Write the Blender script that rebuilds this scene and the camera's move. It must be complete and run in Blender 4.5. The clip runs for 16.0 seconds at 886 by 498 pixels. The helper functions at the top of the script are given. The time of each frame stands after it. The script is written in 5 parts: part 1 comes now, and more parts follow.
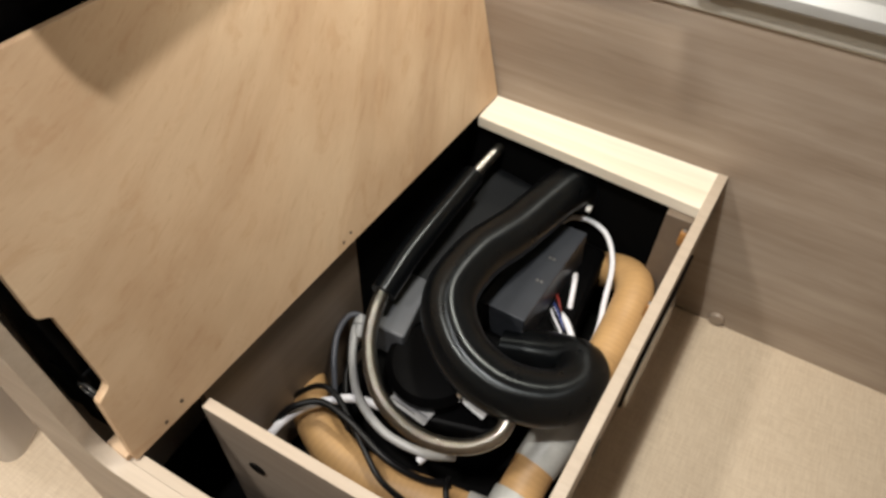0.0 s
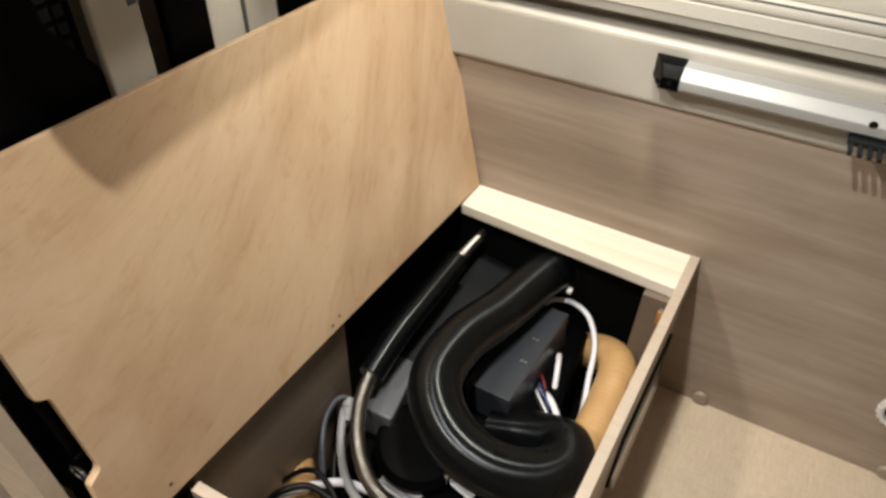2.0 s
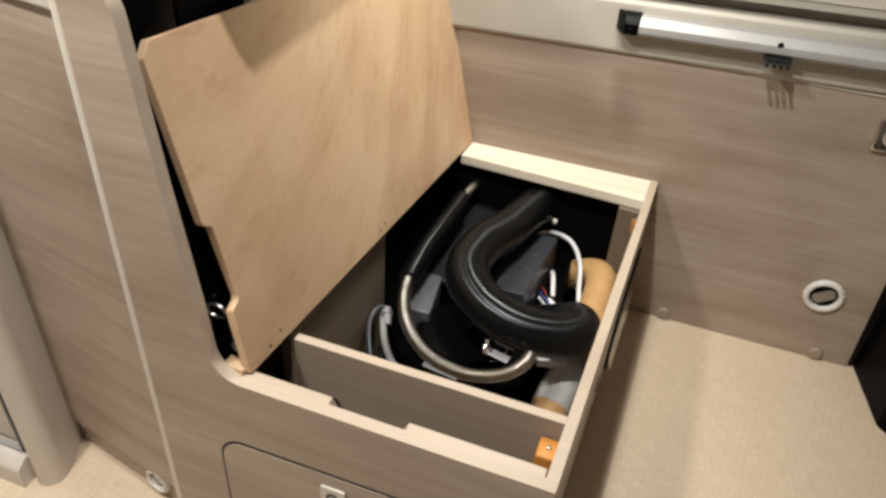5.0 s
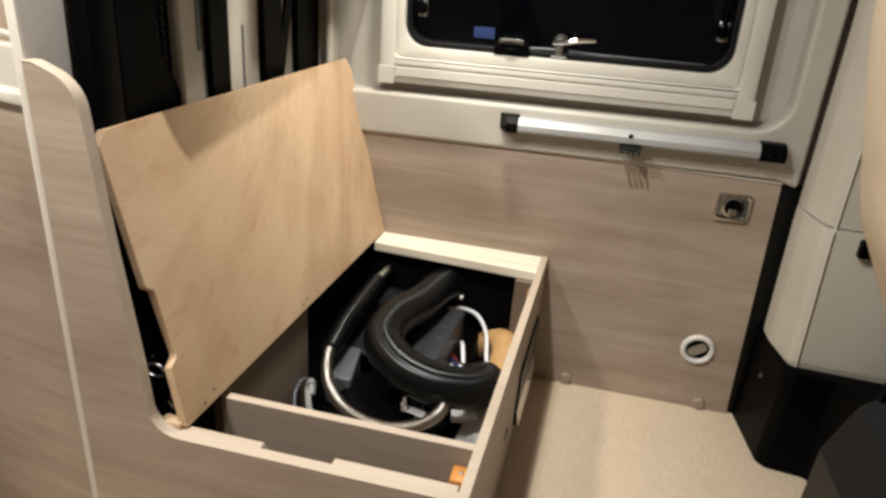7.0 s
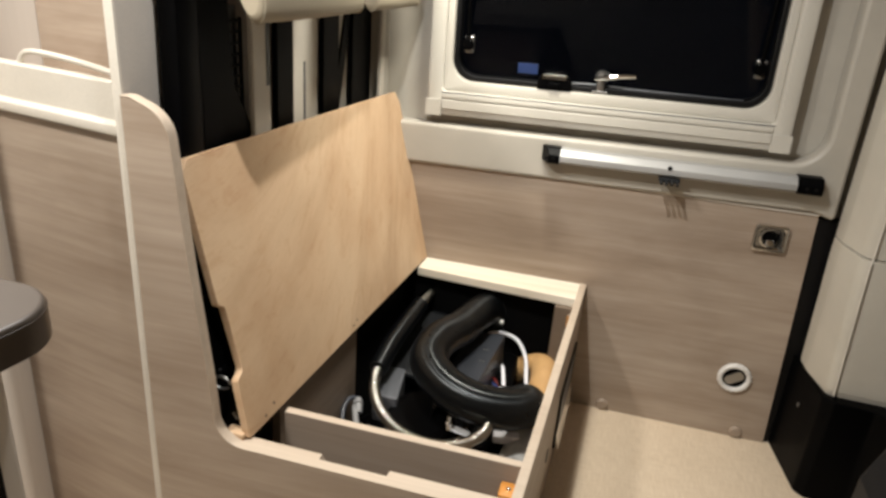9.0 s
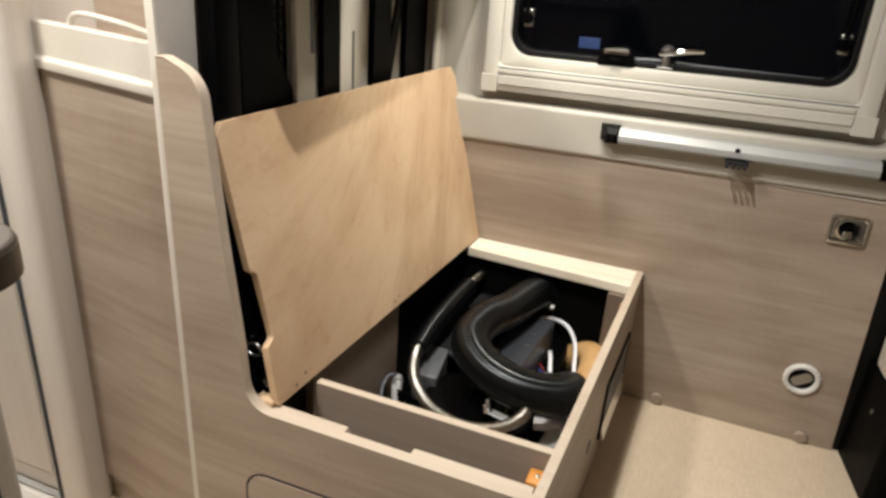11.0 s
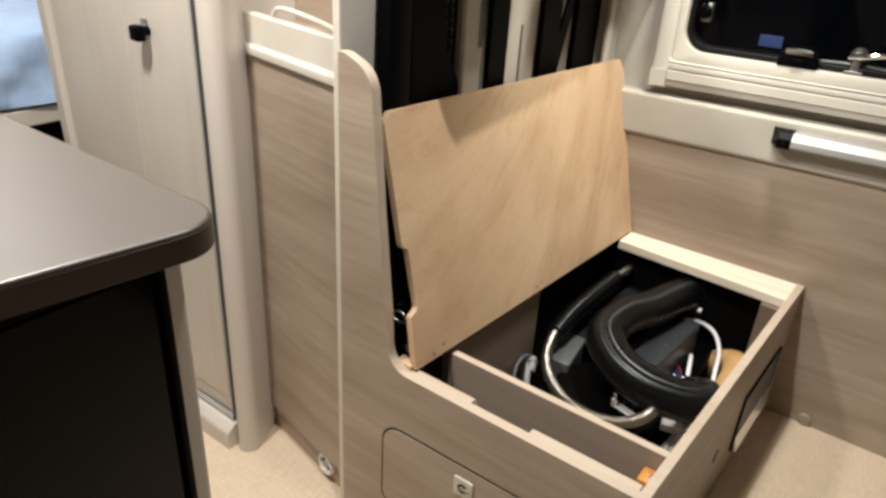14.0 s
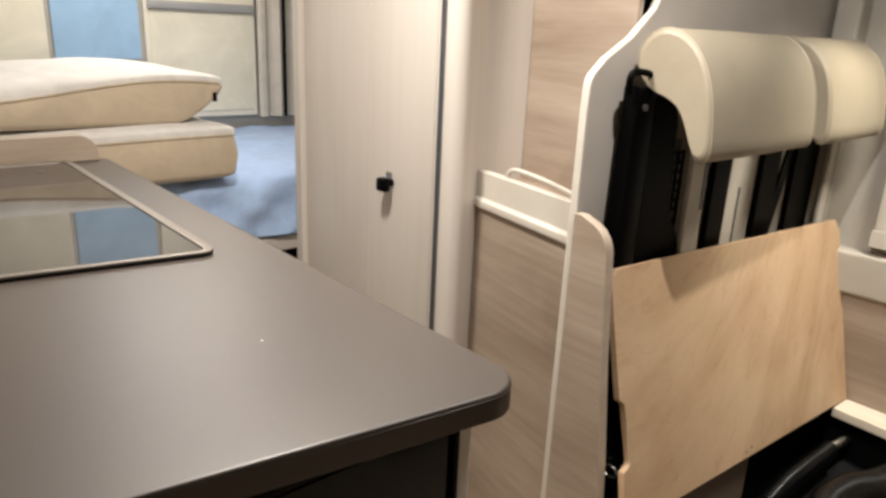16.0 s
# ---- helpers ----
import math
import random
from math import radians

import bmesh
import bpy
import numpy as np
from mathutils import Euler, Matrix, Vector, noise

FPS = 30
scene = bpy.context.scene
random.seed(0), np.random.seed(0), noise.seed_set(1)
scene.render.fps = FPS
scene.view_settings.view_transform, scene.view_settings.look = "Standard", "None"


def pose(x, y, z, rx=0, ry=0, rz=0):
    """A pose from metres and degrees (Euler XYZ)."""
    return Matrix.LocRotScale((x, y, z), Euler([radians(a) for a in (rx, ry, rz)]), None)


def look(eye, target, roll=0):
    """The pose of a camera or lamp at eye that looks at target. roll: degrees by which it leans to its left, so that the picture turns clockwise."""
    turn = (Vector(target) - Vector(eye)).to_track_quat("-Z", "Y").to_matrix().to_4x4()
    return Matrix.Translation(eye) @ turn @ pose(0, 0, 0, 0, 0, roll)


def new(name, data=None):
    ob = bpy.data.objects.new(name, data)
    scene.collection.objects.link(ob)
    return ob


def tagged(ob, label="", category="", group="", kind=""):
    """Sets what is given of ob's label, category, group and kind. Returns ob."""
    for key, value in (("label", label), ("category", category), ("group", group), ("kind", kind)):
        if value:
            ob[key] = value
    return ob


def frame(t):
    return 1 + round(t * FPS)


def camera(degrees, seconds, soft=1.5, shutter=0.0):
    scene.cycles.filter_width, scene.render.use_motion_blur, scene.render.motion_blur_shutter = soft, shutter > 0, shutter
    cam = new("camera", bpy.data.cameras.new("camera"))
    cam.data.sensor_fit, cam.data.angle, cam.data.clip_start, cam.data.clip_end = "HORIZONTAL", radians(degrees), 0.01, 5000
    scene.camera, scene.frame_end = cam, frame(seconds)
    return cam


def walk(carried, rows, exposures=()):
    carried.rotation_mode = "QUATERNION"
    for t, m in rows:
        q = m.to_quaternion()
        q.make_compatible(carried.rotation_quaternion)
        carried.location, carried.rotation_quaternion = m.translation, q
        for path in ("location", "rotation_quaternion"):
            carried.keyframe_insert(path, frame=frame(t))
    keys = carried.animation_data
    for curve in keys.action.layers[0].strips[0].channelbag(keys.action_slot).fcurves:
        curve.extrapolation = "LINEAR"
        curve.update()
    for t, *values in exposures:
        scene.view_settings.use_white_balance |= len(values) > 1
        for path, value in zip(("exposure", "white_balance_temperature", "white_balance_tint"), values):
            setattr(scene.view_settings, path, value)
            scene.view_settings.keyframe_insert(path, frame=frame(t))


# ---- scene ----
cam = camera(65.4, 16.0, 2.9)

PATH = [
    (0, (-0.023, 0.102, 1.222), (-0.626, 1.259, -0.294), 2.3),
    (0.5, (-0.02, 0.095, 1.24), (-0.661, 1.328, -0.198), 2.2),
    (1, (-0.016, 0.088, 1.258), (-0.678, 1.385, -0.113), 2.5),
    (1.5, (-0.007, 0.072, 1.254), (-0.68, 1.404, -0.078), 2.4),
    (2, (0.001, 0.072, 1.25), (-0.667, 1.4, -0.088), 2.1),
    (2.5, (0.01, 0.065, 1.225), (-0.649, 1.395, -0.116), 2.1),
    (3, (0.008, 0.068, 1.187), (-0.638, 1.402, -0.156), 2.4),
    (3.5, (-0.016, 0.06, 1.131), (-0.642, 1.369, -0.245), 2.5),
    (3.7, (-0.030, 0.043, 1.113), (-0.640, 1.321, -0.300), 2.6),
    (5.8, (-0.031, -0.579, 1.172), (-0.391, 1.157, 0.246), 4.4),
    (6, (-0.012, -0.589, 1.171), (-0.346, 1.167, 0.274), 4.5),
    (6.5, (0.028, -0.582, 1.18), (-0.311, 1.199, 0.336), 4.4),
    (7, (0.044, -0.56, 1.154), (-0.303, 1.226, 0.324), 4.6),
    (7.5, (0.034, -0.591, 1.162), (-0.355, 1.184, 0.327), 4.6),
    (8, (0.007, -0.619, 1.165), (-0.39, 1.158, 0.337), 4.6),
    (8.5, (0.006, -0.654, 1.192), (-0.403, 1.124, 0.372), 4.5),
    (9, (0.012, -0.632, 1.171), (-0.418, 1.167, 0.41), 4.5),
    (9.2, (0.014, -0.626, 1.165), (-0.419, 1.170, 0.397), 4.4),
    (11.3, (0.086, -0.558, 1.127), (-0.558, 1.151, 0.311), 4.2),
    (11.5, (0.097, -0.542, 1.121), (-0.547, 1.16, 0.291), 4.2),
    (12, (0.116, -0.541, 1.138), (-0.532, 1.114, 0.22), 4.2),
    (12.5, (0.129, -0.56, 1.156), (-0.624, 1.041, 0.222), 4.0),
    (13, (0.138, -0.58, 1.169), (-0.742, 0.949, 0.227), 3.8),
    (13.5, (0.139, -0.595, 1.18), (-0.814, 0.892, 0.242), 3.7),
    (14, (0.132, -0.611, 1.197), (-0.894, 0.846, 0.29), 3.6),
    (14.5, (0.122, -0.632, 1.212), (-0.978, 0.801, 0.355), 3.4),
    (15, (0.102, -0.664, 1.229), (-1.098, 0.726, 0.438), 3.2),
    (15.5, (0.08, -0.705, 1.247), (-1.24, 0.626, 0.548), 2.9),
    (16, (0.057, -0.74, 1.259), (-1.379, 0.518, 0.661), 2.6),
]
walk(cam, [(t, look(eye, target, roll)) for t, eye, target, roll in PATH], [(0, -0.02, 6500, 10), (3.7, 0, 6500, 10), (6, 0.05, 6500, 10), (13, 0.06, 6500, 10), (14.5, 0.02, 6520, 10.5), (16, -0.20, 6720, 13)])

# ---- light: night outside, warm ceiling lamps and an added cab fill inside ----
world = bpy.data.worlds.new("night")
world.use_nodes = True
world.node_tree.nodes["Background"].inputs[0].default_value = (0.010, 0.012, 0.018, 1)
world.node_tree.nodes["Background"].inputs[1].default_value = 0.3
scene.world = world
WARM = (1.0, 0.978, 0.940)


def ceiling_lamp(name, x, y, z, watts, size, tint=WARM, spread=180, aim=None):
    data = bpy.data.lights.new(name, "AREA")
    data.shape, data.size, data.energy, data.color, data.spread = "DISK", size, watts, tint, radians(spread)
    ob = new(name, data)
    ob.matrix_world = look((x, y, z), aim or (x, y, 0))
    return ob


ceiling_lamp("living_lamp", -0.31, 0.04, 1.84, 8.8, 0.034, WARM, 136, (-0.05, 0.80, 0.2))
ceiling_lamp("reading_spot", -0.24, 0.90, 1.56, 4.6, 0.15, (1.0, 0.945, 0.82), 104, (-0.38, 1.00, 0.40))
ceiling_lamp("kitchen_lamp", -0.90, -0.26, 1.84, 22, 0.16, (1.0, 0.948, 0.862))
ceiling_lamp("rear_lamp", -2.3, 0.1, 1.84, 12.5, 0.6, (1.0, 0.955, 0.885))
# weak fill added from the cab side to lift the shade; no real fitting
ceiling_lamp("cab_fill", 0.75, 0.25, 1.84, 0.4, 0.2)

# ---- materials ----


def nodes_of(name):
    m = bpy.data.materials.new(name)
    m.use_nodes = True
    t = m.node_tree
    return m, t.nodes, t.links, t.nodes["Principled BSDF"]


def mapped(n, l, scale, rot=(0, 0, 0)):
    tc, mp = n.new("ShaderNodeTexCoord"), n.new("ShaderNodeMapping")
    mp.inputs["Scale"].default_value = scale
    mp.inputs["Rotation"].default_value = rot
    l.new(tc.outputs["Object"], mp.inputs["Vector"])
    return mp.outputs["Vector"]


def noise_of(n, l, vec, scale, detail=4, rough=0.55, distort=0.0):
    t = n.new("ShaderNodeTexNoise")
    t.inputs["Scale"].default_value, t.inputs["Detail"].default_value = scale, detail
    t.inputs["Roughness"].default_value, t.inputs["Distortion"].default_value = rough, distort
    l.new(vec, t.inputs["Vector"])
    return t.outputs["Fac"]


def ramp_of(n, l, fac, stops):
    r = n.new("ShaderNodeValToRGB")
    r.color_ramp.elements[0].position, r.color_ramp.elements[0].color = stops[0][0], (*stops[0][1], 1)
    r.color_ramp.elements[1].position, r.color_ramp.elements[1].color = stops[-1][0], (*stops[-1][1], 1)
    for p, c in stops[1:-1]:
        e = r.color_ramp.elements.new(p)
        e.color = (*c, 1)
    l.new(fac, r.inputs["Fac"])
    return r.outputs["Color"]


def mix_of(n, l, fac, a, b, mode="MIX"):
    m = n.new("ShaderNodeMix")
    m.data_type, m.blend_type = "RGBA", mode
    for sock, v in ((m.inputs[0], fac), (m.inputs[6], a), (m.inputs[7], b)):
        if isinstance(v, (int, float)):
            sock.default_value = v
        elif isinstance(v, tuple):
            sock.default_value = (*v, 1)
        else:
            l.new(v, sock)
    return m.outputs[2]


def bump_of(n, l, bsdf, height, strength, dist=0.001):
    b = n.new("ShaderNodeBump")
    b.inputs["Strength"].default_value, b.inputs["Distance"].default_value = strength, dist
    l.new(height, b.inputs["Height"])
    l.new(b.outputs["Normal"], bsdf.inputs["Normal"])


def plain(name, col, rough=0.5, metal=0.0, vary=0.12, scale=9.0, grain=300.0, bump=0.12, coat=0.0, spec=0.5):
    """A surface with faint large blotches and a fine grain."""
    m, n, l, b = nodes_of(name)
    v = mapped(n, l, (1, 1, 1))
    big, fine = noise_of(n, l, v, scale, 3), noise_of(n, l, v, grain, 2)
    lo, hi = tuple(c * (1 - vary) for c in col), tuple(min(1, c * (1 + vary)) for c in col)
    c1 = ramp_of(n, l, big, [(0.3, lo), (0.7, hi)])
    g = ramp_of(n, l, fine, [(0.3, (0.92,) * 3), (0.7, (1.0,) * 3)])
    l.new(mix_of(n, l, 1.0, c1, g, "MULTIPLY"), b.inputs["Base Color"])
    r = ramp_of(n, l, big, [(0.3, (max(0.02, rough * 0.88),) * 3), (0.7, (min(1, rough * 1.12),) * 3)])
    l.new(r, b.inputs["Roughness"])
    b.inputs["Metallic"].default_value = metal
    b.inputs["Coat Weight"].default_value = coat
    b.inputs["Specular IOR Level"].default_value = spec
    if bump:
        bump_of(n, l, b, fine, bump, 0.0006)
    return m


def wood(name, dark, mid, light, along="x", rough=0.45, figure=5.0, fine=60.0, wave=0.6, bump=0.1, stretch=0.08, grain=0.45, thin=None):
    """Wood with long figure and fine fibres that run along one axis."""
    m, n, l, b = nodes_of(name)
    k = {"x": 0, "y": 1, "z": 2}[along]
    s1, s2 = [1.0, 1.0, 1.0], [1.0, 1.0, 1.0]
    s1[k], s2[k] = stretch * 2.2, stretch * 0.35
    if thin is not None:
        s1[thin], s2[thin] = 0.25, 0.08
    v1, v2 = mapped(n, l, s1), mapped(n, l, s2)
    fig = noise_of(n, l, v1, figure, 5, 0.6, wave)
    fib = noise_of(n, l, v2, fine, 4, 0.7)
    streak = noise_of(n, l, v2, fine * 3.1, 2, 0.5)
    c = ramp_of(n, l, fig, [(0.28, dark), (0.5, mid), (0.72, light)])
    f = ramp_of(n, l, fib, [(0.32, (0.80, 0.77, 0.74)), (0.62, (1.03, 1.03, 1.03))])
    c = mix_of(n, l, grain, c, f, "MULTIPLY")
    s = ramp_of(n, l, streak, [(0.34, (0.88, 0.86, 0.84)), (0.5, (1, 1, 1))])
    c = mix_of(n, l, grain * 0.7, c, s, "MULTIPLY")
    l.new(c, b.inputs["Base Color"])
    l.new(ramp_of(n, l, fib, [(0.3, (rough * 1.15,) * 3), (0.7, (rough * 0.9,) * 3)]), b.inputs["Roughness"])
    bump_of(n, l, b, fib, bump, 0.0006)
    return m


def plywood(name):
    """Raw rotary-cut veneer: the figure runs level at one end and sweeps upward to the other, with fine pores along it."""
    m, n, l, b = nodes_of(name)
    tc, sep = n.new("ShaderNodeTexCoord"), n.new("ShaderNodeSeparateXYZ")
    l.new(tc.outputs["Object"], sep.inputs[0])

    def calc(op, u, v):
        k = n.new("ShaderNodeMath")
        k.operation = op
        for sock, w in zip(k.inputs, (u, v)):
            if isinstance(w, (int, float)):
                sock.default_value = w
            else:
                l.new(w, sock)
        return k.outputs[0]

    y0 = calc("ADD", sep.outputs[1], 0.50)
    across = calc("SUBTRACT", sep.outputs[2], calc("MULTIPLY", calc("MULTIPLY", y0, y0), 0.95))
    along = calc("ADD", sep.outputs[1], calc("MULTIPLY", sep.outputs[2], 0.6))

    def grain(a, c):
        v = n.new("ShaderNodeCombineXYZ")
        l.new(calc("MULTIPLY", across, a), v.inputs[0])
        l.new(calc("MULTIPLY", along, c), v.inputs[1])
        l.new(sep.outputs[0], v.inputs[2])
        return v.outputs[0]

    fig = noise_of(n, l, grain(2.6, 0.9), 2.0, 4, 0.5, 0.9)
    saw = calc("FRACT", calc("MULTIPLY", fig, 4.5), 0.0)
    fib = noise_of(n, l, grain(34, 5.0), 2.2, 5, 0.72, 1.2)
    blot = noise_of(n, l, mapped(n, l, (1, 1, 1)), 4.0, 4, 0.6, 0.6)
    pores = noise_of(n, l, grain(200, 22), 1.4, 3, 0.6)
    wavy = noise_of(n, l, grain(9, 3.4), 1.7, 5, 0.65, 2.2)
    c = ramp_of(n, l, fig, [(0.31, (0.515, 0.354, 0.220)), (0.5, (0.600, 0.428, 0.274)), (0.69, (0.672, 0.500, 0.332))])
    c = mix_of(n, l, 0.08, c, ramp_of(n, l, saw, [(0.0, (0.72, 0.62, 0.52)), (0.10, (1, 1, 1)), (0.75, (0.97, 0.95, 0.93)), (1.0, (0.88, 0.83, 0.77))]), "MULTIPLY")
    c = mix_of(n, l, 0.24, c, ramp_of(n, l, fib, [(0.3, (0.80, 0.75, 0.70)), (0.62, (1.04, 1.04, 1.04))]), "MULTIPLY")
    c = mix_of(n, l, 0.62, c, ramp_of(n, l, blot, [(0.35, (0.86, 0.78, 0.71)), (0.62, (1.0, 1.0, 1.0))]), "MULTIPLY")
    c = mix_of(n, l, 0.40, c, ramp_of(n, l, wavy, [(0.36, (0.82, 0.72, 0.63)), (0.46, (1, 1, 1))]), "MULTIPLY")
    c = mix_of(n, l, 0.36, c, ramp_of(n, l, pores, [(0.30, (0.74, 0.66, 0.58)), (0.40, (1, 1, 1))]), "MULTIPLY")
    l.new(c, b.inputs["Base Color"])
    b.inputs["Roughness"].default_value = 0.56
    bump_of(n, l, b, fib, 0.22, 0.0008)
    return m


def linen(name, lo, hi):
    """Vinyl floor printed like coarse linen: short crossed threads."""
    m, n, l, b = nodes_of(name)
    a = noise_of(n, l, mapped(n, l, (10, 130, 1)), 2.2, 3, 0.7)
    c = noise_of(n, l, mapped(n, l, (130, 10, 1)), 2.2, 3, 0.7)
    big = noise_of(n, l, mapped(n, l, (1, 1, 1)), 5, 3)
    avg = mix_of(n, l, 0.5, a, c)
    col = ramp_of(n, l, avg, [(0.36, lo), (0.62, hi)])
    col = mix_of(n, l, 0.5, col, ramp_of(n, l, big, [(0.3, (0.9, 0.89, 0.87)), (0.7, (1, 1, 1))]), "MULTIPLY")
    l.new(col, b.inputs["Base Color"])
    b.inputs["Roughness"].default_value = 0.5
    bump_of(n, l, b, avg, 0.2, 0.0008)
    return m


def cloth(name, col, crease=18.0, weave=420.0, rough=0.85, bump=0.35):
    m, n, l, b = nodes_of(name)
    v = mapped(n, l, (1, 1, 1))
    big, fine = noise_of(n, l, v, crease, 4, 0.6, 0.8), noise_of(n, l, v, weave, 2)
    c1 = ramp_of(n, l, big, [(0.25, tuple(x * 0.86 for x in col)), (0.75, tuple(min(1, x * 1.1) for x in col))])
    l.new(mix_of(n, l, 0.5, c1, ramp_of(n, l, fine, [(0.3, (0.86,) * 3), (0.7, (1,) * 3)]), "MULTIPLY"), b.inputs["Base Color"])
    b.inputs["Roughness"].default_value = rough
    b.inputs["Sheen Weight"].default_value = 0.2
    bump_of(n, l, b, fine, bump, 0.0008)
    return m


def brushed(name, col, rough=0.3, along="x"):
    m, n, l, b = nodes_of(name)
    s = [300.0, 300.0, 300.0]
    s["xyz".index(along)] = 4.0
    f = noise_of(n, l, mapped(n, l, s), 1.0, 3)
    l.new(ramp_of(n, l, f, [(0.3, tuple(c * 0.85 for c in col)), (0.7, col)]), b.inputs["Base Color"])
    l.new(ramp_of(n, l, f, [(0.3, (rough * 0.8,) * 3), (0.7, (rough * 1.3,) * 3)]), b.inputs["Roughness"])
    b.inputs["Metallic"].default_value = 1.0
    return m


def ringed(name, col, rough, metal, dark=0.55, pitch=400.0, relief=0.5):
    """A wound hose: narrow rings along its length, from the UV's length in metres."""
    m, n, l, b = nodes_of(name)
    uv = n.new("ShaderNodeUVMap")
    sep = n.new("ShaderNodeSeparateXYZ")
    l.new(uv.outputs["UV"], sep.inputs[0])
    mul = n.new("ShaderNodeMath")
    mul.operation = "MULTIPLY"
    mul.inputs[1].default_value = pitch * 6.283
    l.new(sep.outputs[0], mul.inputs[0])
    sn = n.new("ShaderNodeMath")
    sn.operation = "SINE"
    l.new(mul.outputs[0], sn.inputs[0])
    big = noise_of(n, l, mapped(n, l, (1, 1, 1)), 25, 4)
    c = ramp_of(n, l, sn.outputs[0], [(0.0, tuple(x * dark for x in col)), (0.5, col)])
    c = mix_of(n, l, 0.6, c, ramp_of(n, l, big, [(0.3, (0.75, 0.72, 0.7)), (0.7, (1, 1, 1))]), "MULTIPLY")
    l.new(c, b.inputs["Base Color"])
    b.inputs["Roughness"].default_value, b.inputs["Metallic"].default_value = rough, metal
    bump_of(n, l, b, sn.outputs[0], relief, 0.0012)
    return m


LAMINATE = wood("laminate", (0.29, 0.222, 0.168), (0.385, 0.311, 0.247), (0.46, 0.384, 0.315), "x", 0.42, 9.0, 46, 0.35, 0.05, grain=0.62, thin=1)
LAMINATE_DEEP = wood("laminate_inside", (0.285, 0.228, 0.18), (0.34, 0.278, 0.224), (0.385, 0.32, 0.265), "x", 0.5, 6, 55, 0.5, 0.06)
LAMINATE_Y = wood("laminate_side", (0.305, 0.238, 0.182), (0.405, 0.333, 0.268), (0.475, 0.400, 0.332), "y", 0.42, 9.0, 46, 0.35, 0.05, grain=0.6, thin=0)
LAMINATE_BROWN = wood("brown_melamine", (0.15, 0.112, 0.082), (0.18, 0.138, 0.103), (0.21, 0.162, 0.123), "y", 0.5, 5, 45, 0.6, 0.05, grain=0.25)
EDGE = wood("edge_band", (0.45, 0.365, 0.285), (0.50, 0.415, 0.33), (0.54, 0.455, 0.365), "x", 0.4, 9, 70, 0.3, 0.05)
PINE = wood("pine", (0.78, 0.69, 0.55), (0.85, 0.78, 0.66), (0.89, 0.83, 0.73), "x", 0.24, 7, 40, 0.4, 0.08)
PLY = plywood("plywood")
CREAM = plain("cream_plastic", (0.445, 0.418, 0.367), 0.42, vary=0.05, grain=900, bump=0.2)
PILLAR = plain("pillar_plastic", (0.545, 0.510, 0.440), 0.42, vary=0.05, grain=900, bump=0.2)
CREAM_TRIM = plain("cream_trim", (0.66, 0.62, 0.55), 0.38, vary=0.04)
WINDOW_FRAME = plain("window_frame_plastic", (0.55, 0.525, 0.467), 0.35, vary=0.03)
PARTITION = plain("partition_laminate", (0.50, 0.46, 0.415), 0.5, vary=0.04)
DOORWHITE = wood("pale_door_laminate", (0.585, 0.54, 0.492), (0.625, 0.58, 0.53), (0.65, 0.605, 0.557), "z", 0.42, 4, 50, 0.3, 0.03, grain=0.14)
WORKTOP = plain("worktop_taupe", (0.072, 0.058, 0.049), 0.40, vary=0.025, scale=20, grain=700, bump=0.12, spec=0.85)
for link in list(WORKTOP.node_tree.links):
    if link.to_socket.name == "Roughness":
        WORKTOP.node_tree.links.remove(link)
WORKTOP.node_tree.nodes["Principled BSDF"].inputs["Roughness"].default_value = 0.40
WORKTOP_EDGE = plain("worktop_edge", (0.068, 0.051, 0.040), 0.34, vary=0.08, spec=0.4)
BLACKGLOSS = plain("black_gloss", (0.0020, 0.0020, 0.0022), 0.12, vary=0.1, bump=0.0, spec=0.14)
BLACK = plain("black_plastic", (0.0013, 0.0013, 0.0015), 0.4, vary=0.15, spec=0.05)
BLACKINSIDE = plain("black_inside", (0.002, 0.002, 0.002), 0.9, vary=0.2, spec=0.1)
FOAM = plain("black_foam_skin", (0.0026, 0.0030, 0.0035), 0.30, vary=0.08, scale=30, grain=420, bump=0.0, spec=0.36)
FOAM_SKIN = FOAM.node_tree.nodes["Principled BSDF"]
FOAM_SKIN.inputs["Anisotropic"].default_value = 0.95
FOAM_SKIN.inputs["Specular Tint"].default_value = (0.90, 0.97, 1.0, 1)
FOAM_TAN = FOAM.node_tree.nodes.new("ShaderNodeTangent")
FOAM_TAN.direction_type = "UV_MAP"
FOAM_TAN.uv_map = "UVMap"
FOAM.node_tree.links.new(FOAM_TAN.outputs[0], FOAM_SKIN.inputs["Tangent"])
RUBBER = plain("black_rubber", (0.003, 0.003, 0.0035), 0.42, vary=0.2, spec=0.25)
DARKMETAL = plain("dark_box_metal", (0.052, 0.057, 0.068), 0.34, 0.4, vary=0.12)
GREYPLASTIC = plain("grey_plastic", (0.095, 0.10, 0.11), 0.42, vary=0.1)
SHELLGREY = plain("seat_shell_grey", (0.010, 0.011, 0.0125), 0.5, vary=0.1, spec=0.25)
STEELHOSE = ringed("wound_steel", (0.74, 0.71, 0.64), 0.26, 1.0, 0.5, 330)
TANDUCT = ringed("paper_duct", (0.52, 0.315, 0.135), 0.52, 0.0, 0.955, 95, 0.09)
TAPE = plain("grey_tape", (0.42, 0.42, 0.40), 0.42, vary=0.12, scale=30)
WHITECABLE = plain("white_cable", (0.72, 0.72, 0.76), 0.35, vary=0.05)
GREYCABLE = plain("grey_cable", (0.34, 0.34, 0.34), 0.4, vary=0.08)
WHITE = plain("white_plastic", (0.78, 0.76, 0.73), 0.35, vary=0.04)
CHROME = brushed("chrome", (0.75, 0.74, 0.72), 0.08, "z")
